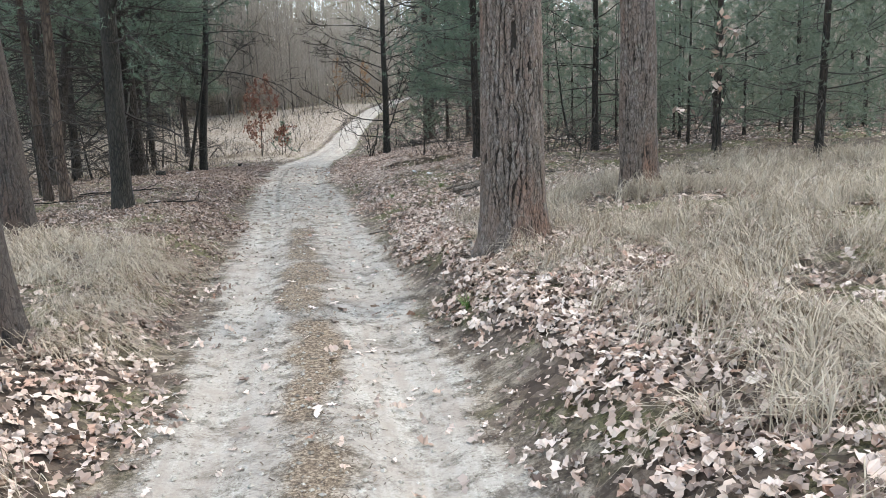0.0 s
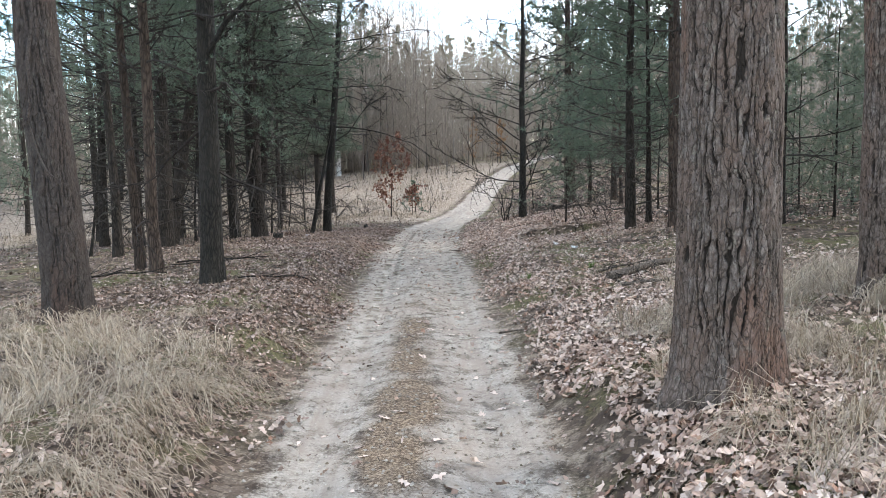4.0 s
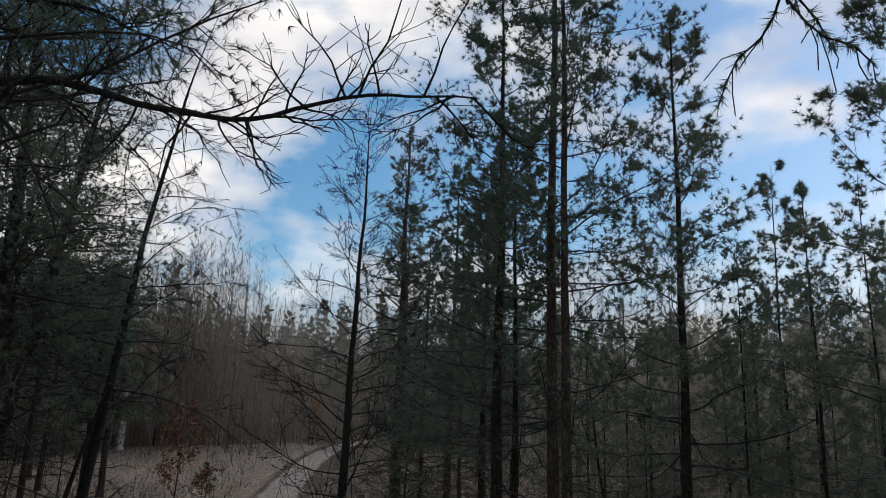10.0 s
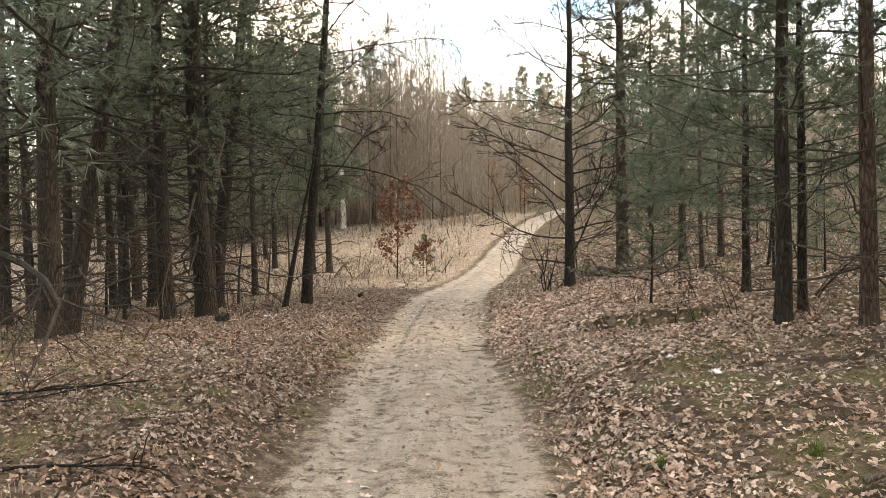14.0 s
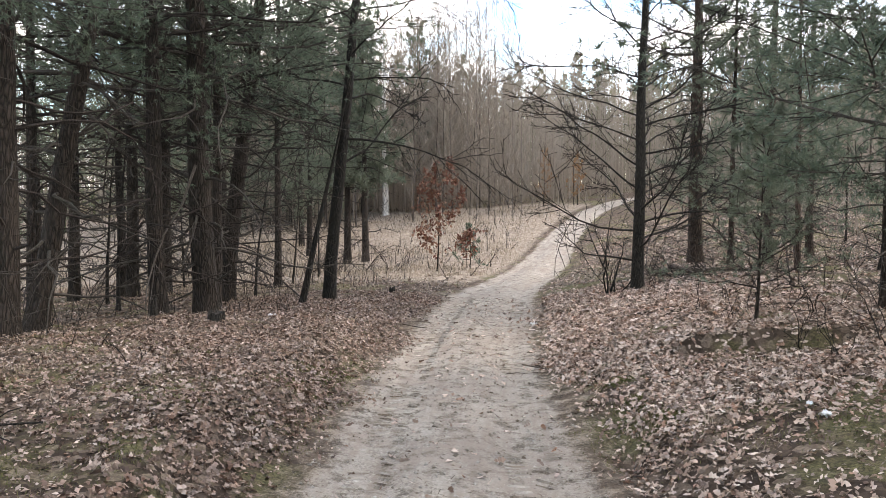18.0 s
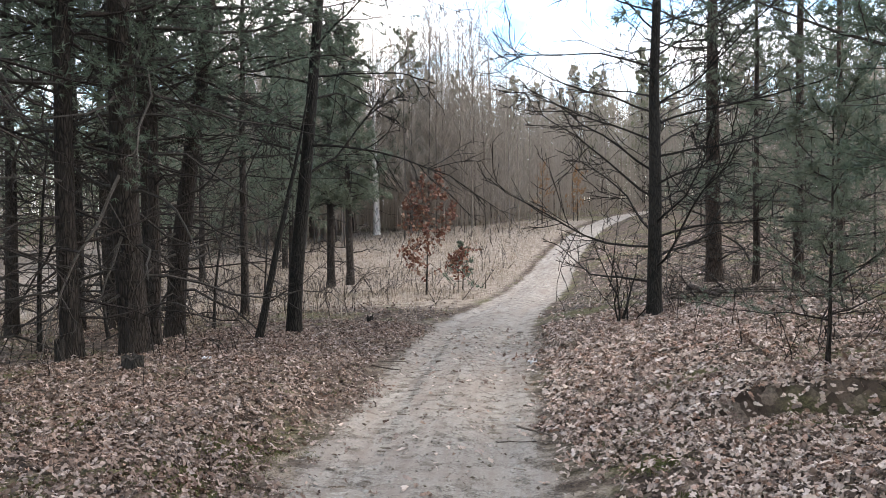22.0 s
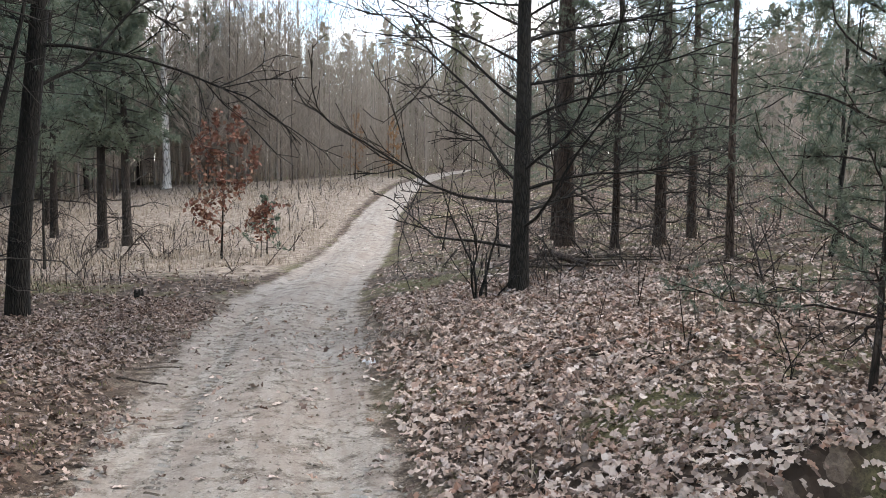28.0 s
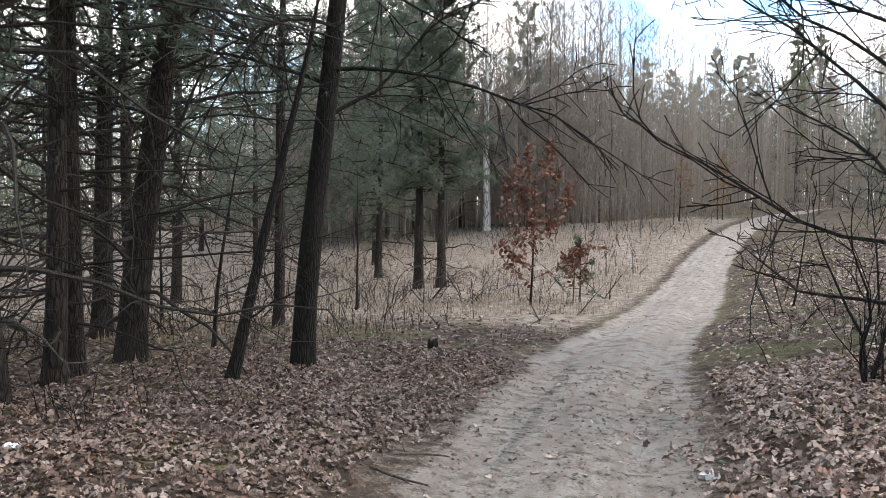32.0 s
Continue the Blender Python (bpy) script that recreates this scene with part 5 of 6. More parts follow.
def frame_on_ground(x, y, tilt):
    """A turned, slightly tilted frame for each piece that lies on the ground."""
    n = len(x)
    e = 0.08
    z = height(x, y)
    nx, ny = -(height(x + e, y) - z) / e, -(height(x, y + e) - z) / e
    up = unit(np.stack([nx, ny, np.ones(n)], -1) + SPREAD.normal(size=(n, 3)) * tilt)
    a = SPREAD.uniform(0, 2 * np.pi, n)
    f = np.stack([np.cos(a), np.sin(a), np.zeros(n)], -1)
    f = unit(f - up * (f * up).sum(-1, keepdims=True))
    return np.stack([x, y, z], -1), f, np.cross(up, f), up


def keep(x, y, weight):
    m = SPREAD.random(len(x)) < weight
    return x[m], y[m]


def oak_leaves(name, x, y, size, lobed, tilt, label, lift=0.035, mat=None):
    """Lobed, curled leaves strewn flat over the ground."""
    p, f, s, u = frame_on_ground(x, y, tilt)
    n = len(x)
    size = (size * SPREAD.uniform(0.5, 1.4, n))[:, None]
    p = p + u * (SPREAD.uniform(0.2, 1, (n, 1)) * lift)
    curl = SPREAD.uniform(-0.3, 0.7, (n, 1))
    if lobed:
        out = [(-0.55, 0.0), (-0.32, 0.16), (-0.17, 0.1), (0.0, 0.27), (0.12, 0.15), (0.34, 0.25), (0.54, 0.0), (0.32, -0.23), (0.14, -0.13), (0.03, -0.28), (-0.15, -0.1), (-0.29, -0.18)]
    else:
        out = [(-0.5, 0.0), (0.05, 0.27), (0.5, 0.0), (0.05, -0.27)]
    k = len(out)
    fold = SPREAD.uniform(-0.35, 0.35, (n, 1))
    ring = [p + f * size * a * (1 - 0.2 * np.abs(curl)) + s * size * b * SPREAD.uniform(0.7, 1.25, (n, 1)) + u * size * (curl * (abs(b) * 1.1 + a * a * 0.7) + fold * a + SPREAD.normal(size=(n, 1)) * 0.07) for a, b in out]
    soup = Soup()
    v = np.stack(ring, 1)
    base = np.arange(n)[:, None] * k
    if lobed:
        soup.add(v.reshape(-1, 3), np.concatenate([base + np.array(q) for q in ((1, 11, 10, 2), (2, 10, 9, 3), (3, 9, 8, 4), (4, 8, 7, 5))]))
        soup.f[3].append(np.concatenate([base + np.array(q) for q in ((0, 11, 1), (5, 7, 6))]))
    else:
        soup.add(v.reshape(-1, 3), np.concatenate([base + np.array(q) for q in ((0, 1, 3), (1, 2, 3))]))
    return tagged(new(name, soup.mesh(name, mat or OAK_LEAF)), label, "leaves", kind="stuff")


def leaf_weight(x, y):
    u = x - road_x(y)
    a = np.abs(u)
    clump = np.clip(0.88 + 1.1 * ripple(x, y, 1.3, 21) + 0.6 * ripple(x, y, 0.4, 22), 0, 1)
    off = smooth(0.9, 1.45, a + 0.6 * ripple(x, y, 0.7, 23) - 0.13 * (u > 0) * (1 - smooth(8, 11, y)))
    grassy = np.where(u > 0, smooth(2.4, 3.4, u) * (1 - smooth(10.5, 12.5, y)), smooth(1.5, 2.1, -u) * (1 - smooth(9, 11, y)))
    far = 1 - 0.85 * smooth(28, 33, y) * (u < 0)
    bare = 1 - 0.78 * smooth(1.6, 2.2, u) * smooth(12.2, 13.2, y) * (1 - smooth(16.2, 17.6, y)) - 0.6 * smooth(1.6, 2.4, -u) * smooth(10.5, 12, y) * (1 - smooth(16, 18, y))
    clump = clump * bare * (1 - 0.6 * smooth(-3.4, -3.1, x) * (1 - smooth(-2.1, -1.8, x)) * smooth(19.42, 19.5, y) * (1 - smooth(19.62, 19.7, y)))
    return clump * off * (1 - 0.7 * grassy) * far + 0.012 * (1 - off)


def region(n, xr, yr):
    return SPREAD.uniform(*xr, n), SPREAD.uniform(*yr, n)


# near the walk, by the track: finely shaped leaves
y = 1.5 + 25.5 * SPREAD.random(185000) ** 0.85
x = road_x(y) + SPREAD.uniform(-6, 6, len(y)) * SPREAD.uniform(0.45, 1, len(y))
x, y = keep(x, y, leaf_weight(x, y) * np.where((x < road_x(y)) & (y < 9), 0.5, 1.0))
# Left of the track, leaf colour is darkened in place of canopy shade.
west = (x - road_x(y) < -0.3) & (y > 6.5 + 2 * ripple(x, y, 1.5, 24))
oak_leaves("fallen_leaves", x[~west], y[~west], 0.088 - 0.027 * smooth(5, 13, y[~west]) + 0.016 * smooth(18, 22, y[~west]), True, 0.52, "pale fallen oak leaves strewn over the bank", 0.05)
oak_leaves("fallen_leaves", x[west], y[west], 0.06, True, 0.52, "brown fallen oak leaves strewn under the pines, coloured darker for shade", mat=BROWN_SHADED_LEAF)
x, y = region(130000, (-22, 9), (3, 46))
x, y = keep(x, y, leaf_weight(x, y) * ((np.abs(x - road_x(y)) > 4) | (y > 26.5)))
# West leaves again carry the pines' shade in their colour.
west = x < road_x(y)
oak_leaves("fallen_leaves", x[~west], y[~west], 0.078, False, 0.4, "pale brown fallen leaves deeper under the trees")
oak_leaves("fallen_leaves", x[west], y[west], 0.07, False, 0.4, "brown fallen leaves deeper under the pines, dulled for shade", mat=BROWN_SHADED_LEAF)


# crumbs and torn bits of leaf between the whole ones
y = SPREAD.uniform(1.5, 26, 110000)
x = road_x(y) + SPREAD.uniform(-5.5, 5.5, len(y))
x, y = keep(x, y, smooth(0.85, 1.3, np.abs(x - road_x(y)) + 0.5 * ripple(x, y, 0.6, 25)) * np.clip(0.75 + 0.8 * ripple(x, y, 0.5, 26), 0.1, 1) * np.where((y < 9) & (np.abs(x - road_x(y)) > 2.6), 0.35, 1))
half = len(x) // 2
oak_leaves("leaf_crumbs", x[:half], y[:half], 0.036, False, 0.35, "torn bits of pale fallen leaf", 0.018)
oak_leaves("leaf_crumbs", x[half:], y[half:], 0.034, False, 0.35, "torn bits of brown fallen leaf", 0.018, BROWN_SHADED_LEAF)


def grass(name, x, y, length, width, flat, label, bunch=1, spread=0.05, mat=None):
    """Bent blades; bunch: how many spring from one root."""
    x, y = np.repeat(x, bunch), np.repeat(y, bunch)
    x, y = x + SPREAD.normal(size=len(x)) * spread, y + SPREAD.normal(size=len(x)) * spread
    n = len(x)
    a = np.repeat(SPREAD.uniform(0, 2 * np.pi, n // bunch), bunch) + SPREAD.normal(size=n) * 0.75
    way = np.stack([np.cos(a), np.sin(a), np.zeros(n)], -1)
    side = np.stack([-np.sin(a), np.cos(a), np.zeros(n)], -1) * width / 2
    up = np.array([0, 0, 1.0])
    ln = (length * SPREAD.uniform(0.5, 1.3, n))[:, None]
    fl = np.clip(flat + SPREAD.normal(size=(n, 1)) * 0.25, 0.05, 1)
    p = np.stack([x, y, height(x, y) - 0.01], -1)
    m = p + ln * 0.5 * (way * 0.45 * fl + up * (1 - 0.55 * fl))
    t = m + ln * 0.5 * (way * fl + up * (0.8 - 1.1 * fl))
    t[:, 2] = np.maximum(t[:, 2], height(t[:, 0], t[:, 1]) + 0.015)
    v = np.stack([p - side, p + side, m + side * 0.8, m - side * 0.8, t], 1).reshape(-1, 3)
    b = np.arange(n)[:, None] * 5
    s = Soup()
    s.add(v, b + np.array([0, 1, 2, 3]))
    s.f[3].append(b + np.array([3, 2, 4]))
    return tagged(new(name, s.mesh(name, mat or DRY_GRASS)), label, "grass", kind="stuff")


def tuft_spots(n, xr, yr, weight):
    x, y = region(n, xr, yr)
    return keep(x, y, weight(x, y))


def straw(name, x, y, length, width, rise, label, bunch, spread, mat=None):
    """Long dead blades that spring from a tuft, arch over and lie down, each tuft its own way."""
    k = len(x)
    lie = 9.0 * ripple(x, y, 1.7, 71) + SPREAD.normal(size=k) * 0.7
    big = SPREAD.uniform(0.55, 1.35, k)
    x, y, lie, big = (np.repeat(v, bunch) for v in (x, y, lie, big))
    n = len(x)
    x, y = x + SPREAD.normal(size=n) * spread, y + SPREAD.normal(size=n) * spread
    ln = (length * big * SPREAD.uniform(0.45, 1.2, n))[:, None]
    hi = np.abs(rise * big * SPREAD.normal(0.8, 0.4, n))[:, None] + 0.02
    a = lie + SPREAD.normal(size=n) * 0.8
    turn = SPREAD.normal(size=n) * 0.5
    p = np.stack([x, y, height(x, y) - 0.01], -1)
    rows = []
    for f, up in ((0.0, 0.0), (0.22, 0.75), (0.55, 1.0), (1.0, 0.15)):
        b = a + turn * f
        q = p + np.stack([np.cos(b), np.sin(b), np.zeros(n)], -1) * ln * f * 0.9
        q[:, 2] = (height(q[:, 0], q[:, 1]) if f else p[:, 2]) + hi[:, 0] * up + 0.012 * (f > 0)
        side = np.stack([-np.sin(b), np.cos(b), np.zeros(n)], -1) * width / 2 * (1.0 - 0.75 * f)
        rows += [q - side, q + side]
    s = Soup()
    base = np.arange(n)[:, None] * 8
    s.add(np.stack(rows, 1).reshape(-1, 3), np.concatenate([base + np.array(q) for q in ((0, 1, 3, 2), (2, 3, 5, 4), (4, 5, 7, 6))]))
    return tagged(new(name, s.mesh(name, mat or DRY_GRASS)), label, "grass", kind="stuff")


right_grass = lambda x, y: smooth(1.5, 2.5, x - road_x(y)) * (1 - smooth(10.5, 13.5, y)) * np.clip(0.5 + 2.4 * ripple(x, y, 0.8, 31) + 1.2 * ripple(x, y, 0.3, 35), 0.03, 1)
left_grass = lambda x, y: smooth(1.25, 1.8, road_x(y) - x) * (1 - smooth(7.5, 10.5, y)) * np.clip(0.38 + 2.4 * ripple(x, y, 0.8, 32) + 1.2 * ripple(x, y, 0.3, 39), 0.03, 1)
x, y = tuft_spots(5200, (-1.0, 8), (1.0, 13.5), right_grass)
straw("dry_grass", x, y, 0.5, 0.0065, 0.14, "long pale dry grass bent over in tufts", 20, 0.035)
x, y = tuft_spots(3200, (-8, -1.5), (1.0, 10.5), left_grass)
straw("dry_grass", x, y, 0.46, 0.0065, 0.09, "long pale dry grass lying flat in tufts", 20, 0.035)
x, y = tuft_spots(13000, (-30, -8.5), (26, 56), lambda x, y: smooth(1.0, 1.8, road_x(y) - x) * smooth(27, 31, y + 0.4 * (-9 - x)) * np.clip(0.5 + 2.2 * ripple(x, y, 2.1, 36), 0.04, 1))
grass("field_grass", x, y, 0.27, 0.01, 0.5, "short dry straw-coloured grass of the open field", 6, 0.2)
x, y = tuft_spots(1600, (-8, 6), (26, 50), lambda x, y: smooth(1.0, 2.0, x - road_x(y)) * np.clip(0.4 + 2.2 * ripple(x, y, 1.7, 37), 0.03, 1))
grass("dry_grass", x, y, 0.26, 0.01, 0.55, "straggling dry grass under the young pines", 7, 0.12)
x, y = tuft_spots(1500, (-12, 3), (10, 27), lambda x, y: smooth(1.2, 2.0, np.abs(x - road_x(y))) * np.clip(0.12 + 1.4 * ripple(x, y, 1.5, 33) + 0.35 * (y < 17.5), 0, 0.8))
grass("dry_grass", x, y, 0.17, 0.005, 0.6, "thin dry grass among fallen leaves", 9)
x, y = tuft_spots(5000, (-9.5, 0), (10, 24), lambda x, y: np.exp(-((np.abs(x - road_x(y)) - 1.25) / 0.2) ** 2) * np.clip(0.1 + 3.2 * ripple(x, y, 1.2, 34), 0, 1))
grass("moss", x, y, 0.035, 0.006, 0.5, "low olive moss at the track's edge", 26, 0.05, MOSS)

x, y = tuft_spots(9000, (-10, 4), (9.5, 18.5), lambda x, y: smooth(1.3, 1.9, np.abs(x - road_x(y))) * smooth(9.5, 11.5, y) * (1 - smooth(16.5, 18.5, y)) * np.clip(0.3 + 1.6 * ripple(x, y, 1.1, 38), 0, 1))
grass("moss", x, y, 0.05, 0.005, 0.6, "thin olive moss and short grass between fallen leaves", 12, 0.07, MOSS)

# needles, twigs and crumbs on the track
y = SPREAD.uniform(1.0, 26, 46000)
x = road_x(y) + SPREAD.normal(size=len(y)) * 0.95
x, y = keep(x, y, 0.03 + 0.9 * np.clip(np.exp(-((x - road_x(y)) / 0.25) ** 2) * (1 - smooth(9, 17, y)) + smooth(0.8, 1.2, np.abs(x - road_x(y))), 0, 1))
p, f, s_, u_ = frame_on_ground(x, y, 0.12)
ln, wd = SPREAD.uniform(0.006, 0.028, (len(x), 1)) * SPREAD.uniform(0.5, 1.4, (len(x), 1)), SPREAD.uniform(0.001, 0.004, (len(x), 1))
p = p + u_ * 0.006
soup = Soup()
v = np.stack([p - f * ln - s_ * wd, p + f * ln - s_ * wd, p + f * ln + s_ * wd * 0.5, p - f * ln + s_ * wd], 1).reshape(-1, 3)
soup.add(v, np.arange(len(v)).reshape(-1, 4))
tagged(new("twig_litter", soup.mesh("twig_litter", LITTER)), "brown needles, bark crumbs and twigs on the sandy track", "litter", kind="stuff")

# loose sand: clods on the track, and the lugs that a tractor's tyre pressed up
y = SPREAD.uniform(1.0, 27, 20000)
x = road_x(y) + SPREAD.uniform(-1.05, 1.05, len(y))
n = len(x)
r = (0.004 + 0.016 * SPREAD.random(n) ** 4)[:, None]
p = np.stack([x, y, height(x, y)], -1)
p[:, 2:] += r * 0.25
q = SPREAD.uniform(0.6, 1.4, (n, 6))
dirs = np.array([(1, 0, 0), (0, 1, 0), (-1, 0, 0), (0, -1, 0), (0, 0, 0.6), (0, 0, -0.6)], float)
v = (p[:, None] + dirs[None] * r[:, None] * q[..., None]).reshape(-1, 3)
soup = Soup()
soup.add(v, np.concatenate([np.arange(n)[:, None] * 6 + np.array(f) for f in ((0, 1, 4), (1, 2, 4), (2, 3, 4), (3, 0, 4), (1, 0, 5), (2, 1, 5), (3, 2, 5), (0, 3, 5))]))
tagged(new("sand_clods", soup.mesh("sand_clods", SAND)), "crumbs and small clods of pale sand on the track", "sand", kind="stuff")
soup = Soup()
for column, slant, start in ((-0.62, 0.55, 0.0), (-0.42, -0.55, 0.045), (0.5, 0.5, 0.02), (0.68, -0.5, 0.06)):
    y = np.arange(10.5 + start, 27, 0.085)
    gone = ripple(y * 1.0, np.full(len(y), column * 9), 0.8, 41) + SPREAD.normal(size=len(y)) * 0.12
    y = y[gone > (-0.22 if column < 0 else 0.05)]
    n = len(y)
    x = road_x(y) + column + SPREAD.normal(size=n) * 0.012
    fx, fy = math.cos(slant), math.sin(slant)
    ln, wd, hi = SPREAD.uniform(0.06, 0.095, n), SPREAD.uniform(0.012, 0.02, n), SPREAD.uniform(0.005, 0.012, n)
    ring = []
    for s0, s1, top in ((-1, -1, 0), (1, -1, 0), (1, 1, 0), (-1, 1, 0), (-0.75, 0, 1), (0.75, 0, 1)):
        px, py = x + s0 * ln * fx - s1 * wd * fy, y + s0 * ln * fy + s1 * wd * fx
        ring.append(np.stack([px, py, height(px, py) + (hi if top else -0.006)], -1))
    base = np.arange(n)[:, None] * 6
    soup.add(np.stack(ring, 1).reshape(-1, 3), np.concatenate([base + np.array(f) for f in ((0, 1, 5, 4), (2, 3, 4, 5))]))
    soup.f[3].append(np.concatenate([base + np.array(f) for f in ((1, 2, 5), (3, 0, 4))]) + soup.n - n * 6)
tagged(new("tyre_tread_print", soup.mesh("tyre_tread_print", SAND)), "ribbed tyre tread print pressed in pale sand", "tyre print", kind="stuff")

# brush of thin dead stalks over the field and under the trees
def brush(name, n, xr, yr, weight, tall, label, wide=0.006):
    x, y = tuft_spots(n, xr, yr, weight)
    n = len(x)
    p = np.stack([x, y, height(x, y) - 0.02], -1)
    h = SPREAD.uniform(0.35, 1.0, (n, 1)) * tall
    top = p + np.concatenate([SPREAD.normal(size=(n, 2)) * 0.2 * h, h], -1)
    s = Soup()
    a = SPREAD.uniform(0, 3.14, n)
    sd = np.stack([np.cos(a), np.sin(a), np.zeros(n)], -1) * wide
    v = np.stack([p - sd, p + sd, top], 1).reshape(-1, 3)
    s.add(v, np.arange(n * 3).reshape(-1, 3))
    for _ in range(3):
        k = SPREAD.uniform(0.25, 0.85, (n, 1))
        root = p * (1 - k) + top * k
        end = root + np.concatenate([SPREAD.normal(size=(n, 2)) * 0.3, SPREAD.uniform(0.1, 0.5, (n, 1))], -1) * h * 0.8
        v = np.stack([root - sd * 0.6, root + sd * 0.6, end], 1).reshape(-1, 3)
        s.add(v, np.arange(n * 3).reshape(-1, 3))
    return tagged(new(name, s.mesh(name, BARK_DARK)), label, "brush", kind="stuff")


brush("dead_brush", 2600, (-32, -9.5), (27, 55), lambda x, y: smooth(1.3, 2.5, road_x(y) - x) * np.clip(0.35 + 2.0 * ripple(x, y, 3.0, 51), 0.02, 1), 0.8, "thin dead stalks scattered over the dry field", 0.007)
brush("dead_brush", 1500, (-22, -8), (14, 30), lambda x, y: smooth(2.6, 4.0, road_x(y) - x) * np.clip(0.3 + 2.0 * ripple(x, y, 2.0, 52), 0.02, 1), 0.7, "thin dead twigs standing under the pines", 0.005)
brush("dead_brush", 2200, (-7, 8), (14, 46), lambda x, y: smooth(1.8, 3.0, x - road_x(y)) * np.clip(0.3 + 2.0 * ripple(x, y, 2.0, 53), 0.02, 1) * (y > 18 - x), 0.8, "thin dead twigs standing under the young pines", 0.005)

# scraps of paper and pale stones
def scrap(name, x, y, size, label, category, seed):
    r_ = np.random.default_rng(seed)
    s, n = Soup(), 7
    gx, gy = np.meshgrid(np.linspace(-1, 1, n), np.linspace(-0.7, 0.7, n))
    gz = r_.normal(size=(n, n)) * 0.22 + 0.25 * np.abs(gx)
    v = np.stack([gx + r_.normal(size=(n, n)) * 0.08, gy + r_.normal(size=(n, n)) * 0.08, gz + 0.3], -1) * size / 2
    i, j = np.meshgrid(np.arange(n - 1), np.arange(n - 1), indexing="ij")
    q = np.stack([i * n + j, i * n + j + 1, (i + 1) * n + j + 1, (i + 1) * n + j], -1).reshape(-1, 4)
    s.add(v.reshape(-1, 3), q)
    s.add((v - np.array([0, 0, size * 0.03])).reshape(-1, 3), q[:, ::-1])
    ob = tagged(new(name, s.mesh(name, PAPER)), label, category)
    ob.matrix_world = pose(x, y, float(height(x, y)) + 0.012, 0, 0, seed * 67 % 360)
    return ob


for n, (x, y, size) in enumerate([(-2.29, 16.47, 0.09), (-1.88, 15.6, 0.1), (-5.83, 23.3, 0.12), (-2.36, 16.75, 0.06), (-9.11, 20.85, 0.1)]):
    scrap("paper_scrap", x, y, size, "crumpled pale paper scrap lying among fallen leaves", "litter", n + 1)


# single leaves that lie on the track, each by itself
def single_leaf(seed):
    r_ = np.random.default_rng(seed)
    out = np.array([(-0.55, 0.0), (-0.3, 0.15), (-0.17, 0.08), (0.0, 0.25), (0.12, 0.12), (0.34, 0.22), (0.52, 0.0), (0.32, -0.2), (0.14, -0.1), (0.03, -0.26), (-0.15, -0.08), (-0.27, -0.17)]) * 0.1
    v = np.concatenate([out, (0.012 + 0.02 * np.abs(out[:, 1:]) * 10 * r_.uniform(0.2, 0.8) + r_.normal(size=(12, 1)) * 0.004)], 1)
    s = Soup()
    for side in (0.0, -0.0015):
        top = v + np.array([0, 0, side])
        s.add(top, np.array([(1, 11, 10, 2), (2, 10, 9, 3), (3, 9, 8, 4), (4, 8, 7, 5)]) if side else np.array([(1, 2, 10, 11), (2, 3, 9, 10), (3, 4, 8, 9), (4, 5, 7, 8)]))
        s.add(top, np.array([(0, 11, 1), (5, 7, 6)]) if side else np.array([(0, 1, 11), (5, 6, 7)]))
    tube(s, [(-0.05, 0, 0.012), (-0.066, 0.004, 0.011), (-0.08, 0.01, 0.009)], [0.0012, 0.001, 0.0008], 3)
    return s.mesh("fallen_leaf", OAK_LEAF if seed % 2 else BROWN_SHADED_LEAF)


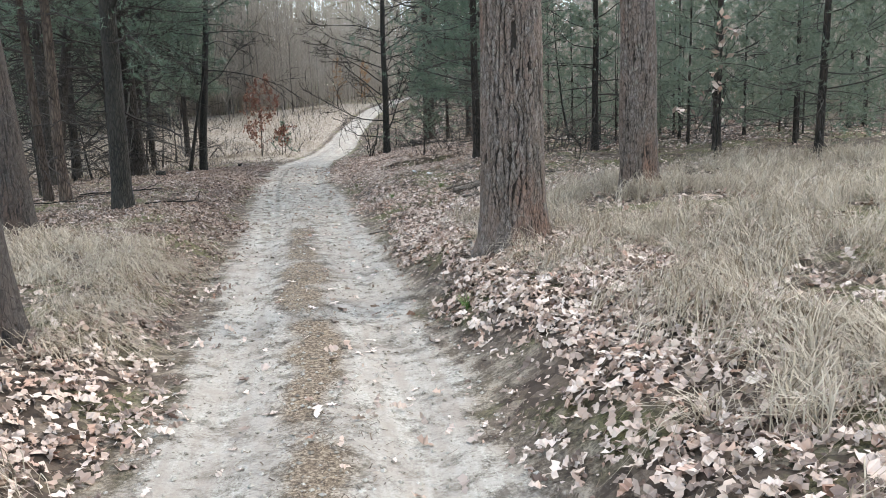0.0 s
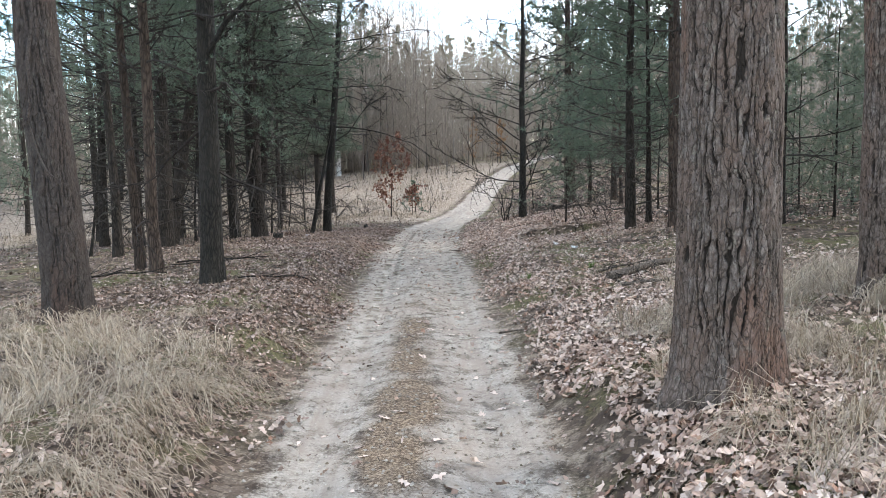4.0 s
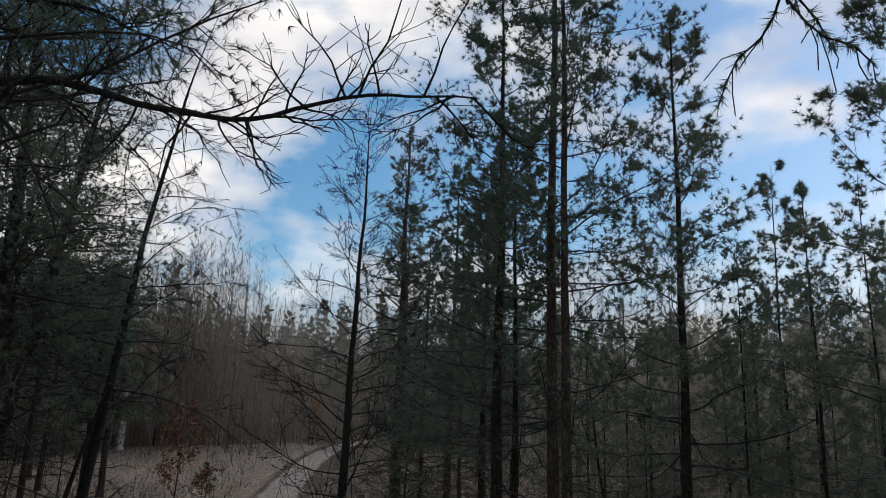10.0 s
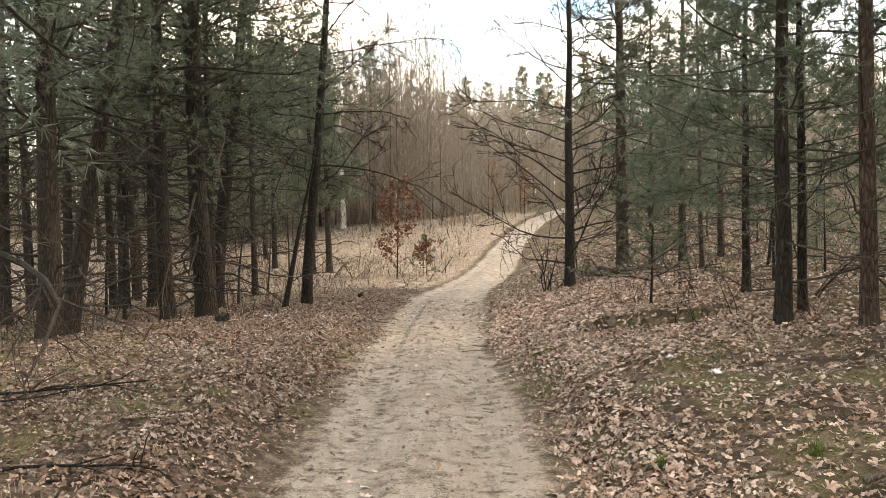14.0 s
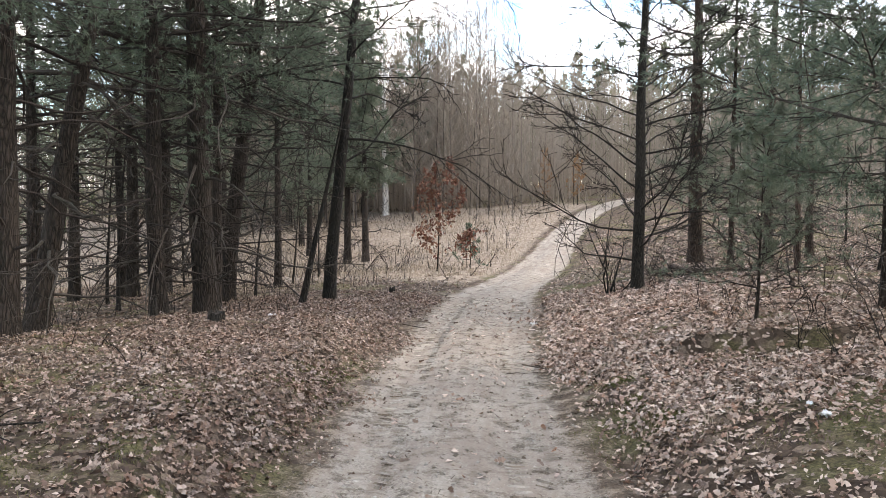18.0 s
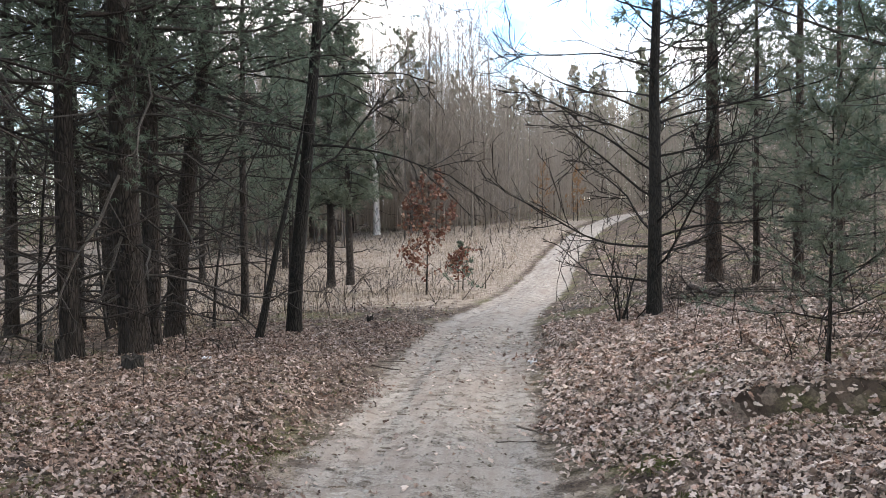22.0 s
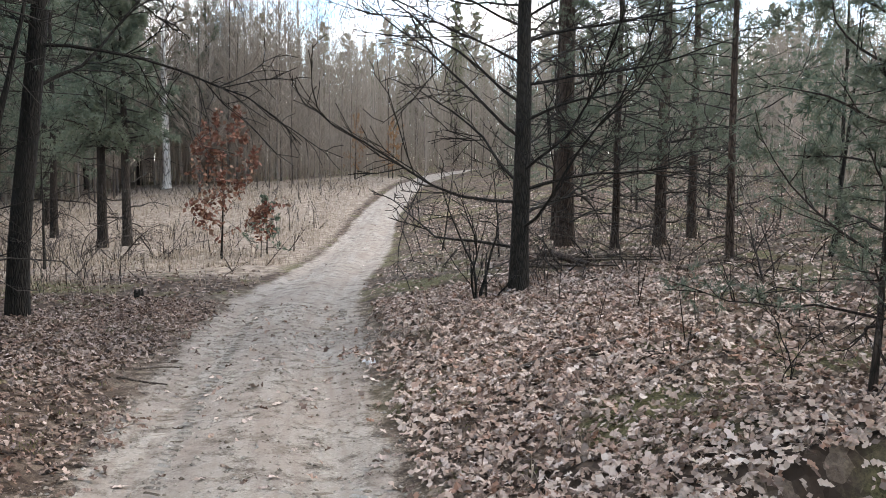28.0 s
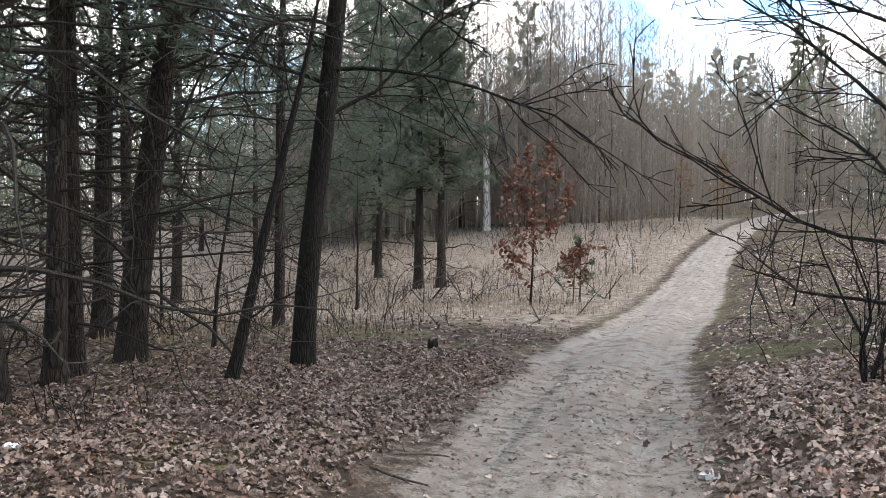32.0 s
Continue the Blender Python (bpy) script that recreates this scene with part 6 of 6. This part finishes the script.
leaf_meshes = [single_leaf(k) for k in range(6)]
for n in range(150):
    y = float(SPREAD.uniform(1.8, 26))
    x = float(road_x(y)) + float(SPREAD.uniform(-0.95, 0.95))
    ob = tagged(new("fallen_leaf", leaf_meshes[n % 6]), "single dry oak leaf lying on the sandy track", "leaf", "single leaves on the track")
    ob.matrix_world = pose(x, y, float(height(x, y)) + 0.001, float(SPREAD.normal()) * 8, float(SPREAD.normal()) * 8, float(SPREAD.uniform(0, 360))) @ Matrix.Scale(float(SPREAD.uniform(0.6, 1.1)), 4)


# small green sprigs and mossy patches
GREEN_BLADE = leafy("green_blades", [(0.06, 0.11, 0.03), (0.1, 0.16, 0.045), (0.13, 0.19, 0.06)], 0.6, None, 0.3)


def sprig(x, y, seed, size=0.16):
    r_ = np.random.default_rng(seed)
    s = Soup()
    for k in range(26):
        a, f = r_.uniform(0, 6.28), r_.uniform(0.2, 0.9)
        way = np.array([math.cos(a) * f, math.sin(a) * f, 1.0])
        side = np.array([-math.sin(a), math.cos(a), 0]) * 0.004
        p = r_.normal(size=3) * np.array([0.02, 0.02, 0])
        m, t = p + way * size * 0.5 * r_.uniform(0.5, 1), p + way * np.array([1.4, 1.4, 0.75]) * size * r_.uniform(0.7, 1.1)
        s.add([p - side, p + side, m + side, m - side], [(0, 1, 2, 3)])
        s.add([m - side, m + side, t], [(0, 1, 2)])
    ob = tagged(new("grass_tuft", s.mesh("grass_tuft", GREEN_BLADE)), "small fresh green grass tuft among dead leaves", "grass tuft")
    ob.location = (x, y, float(height(x, y)) - 0.01)


GREEN_SPOTS = [(-2.31, 13.68), (-0.47, 6.02), (-1.43, 13.5)]
MOSS_SPOTS = [(-7.89, 17.52, 0.12), (-6.5, 17.28, 0.15), (-3.59, 17.55, 0.1), (-3.25, 17.01, 0.12), (-6.73, 17.83, 0.12), (-6.76, 18.32, 0.12), (-3.81, 18.35, 0.08)]
for n, (x, y) in enumerate(GREEN_SPOTS):
    sprig(x, y, 600 + n)
for n, (x, y, wide) in enumerate(MOSS_SPOTS):
    mx, my = x + SPREAD.normal(size=160) * wide, y + SPREAD.normal(size=160) * wide
    grass("moss", mx, my, 0.03, 0.006, 0.45, "low olive moss cushion at the track's edge", 12, 0.03, MOSS)
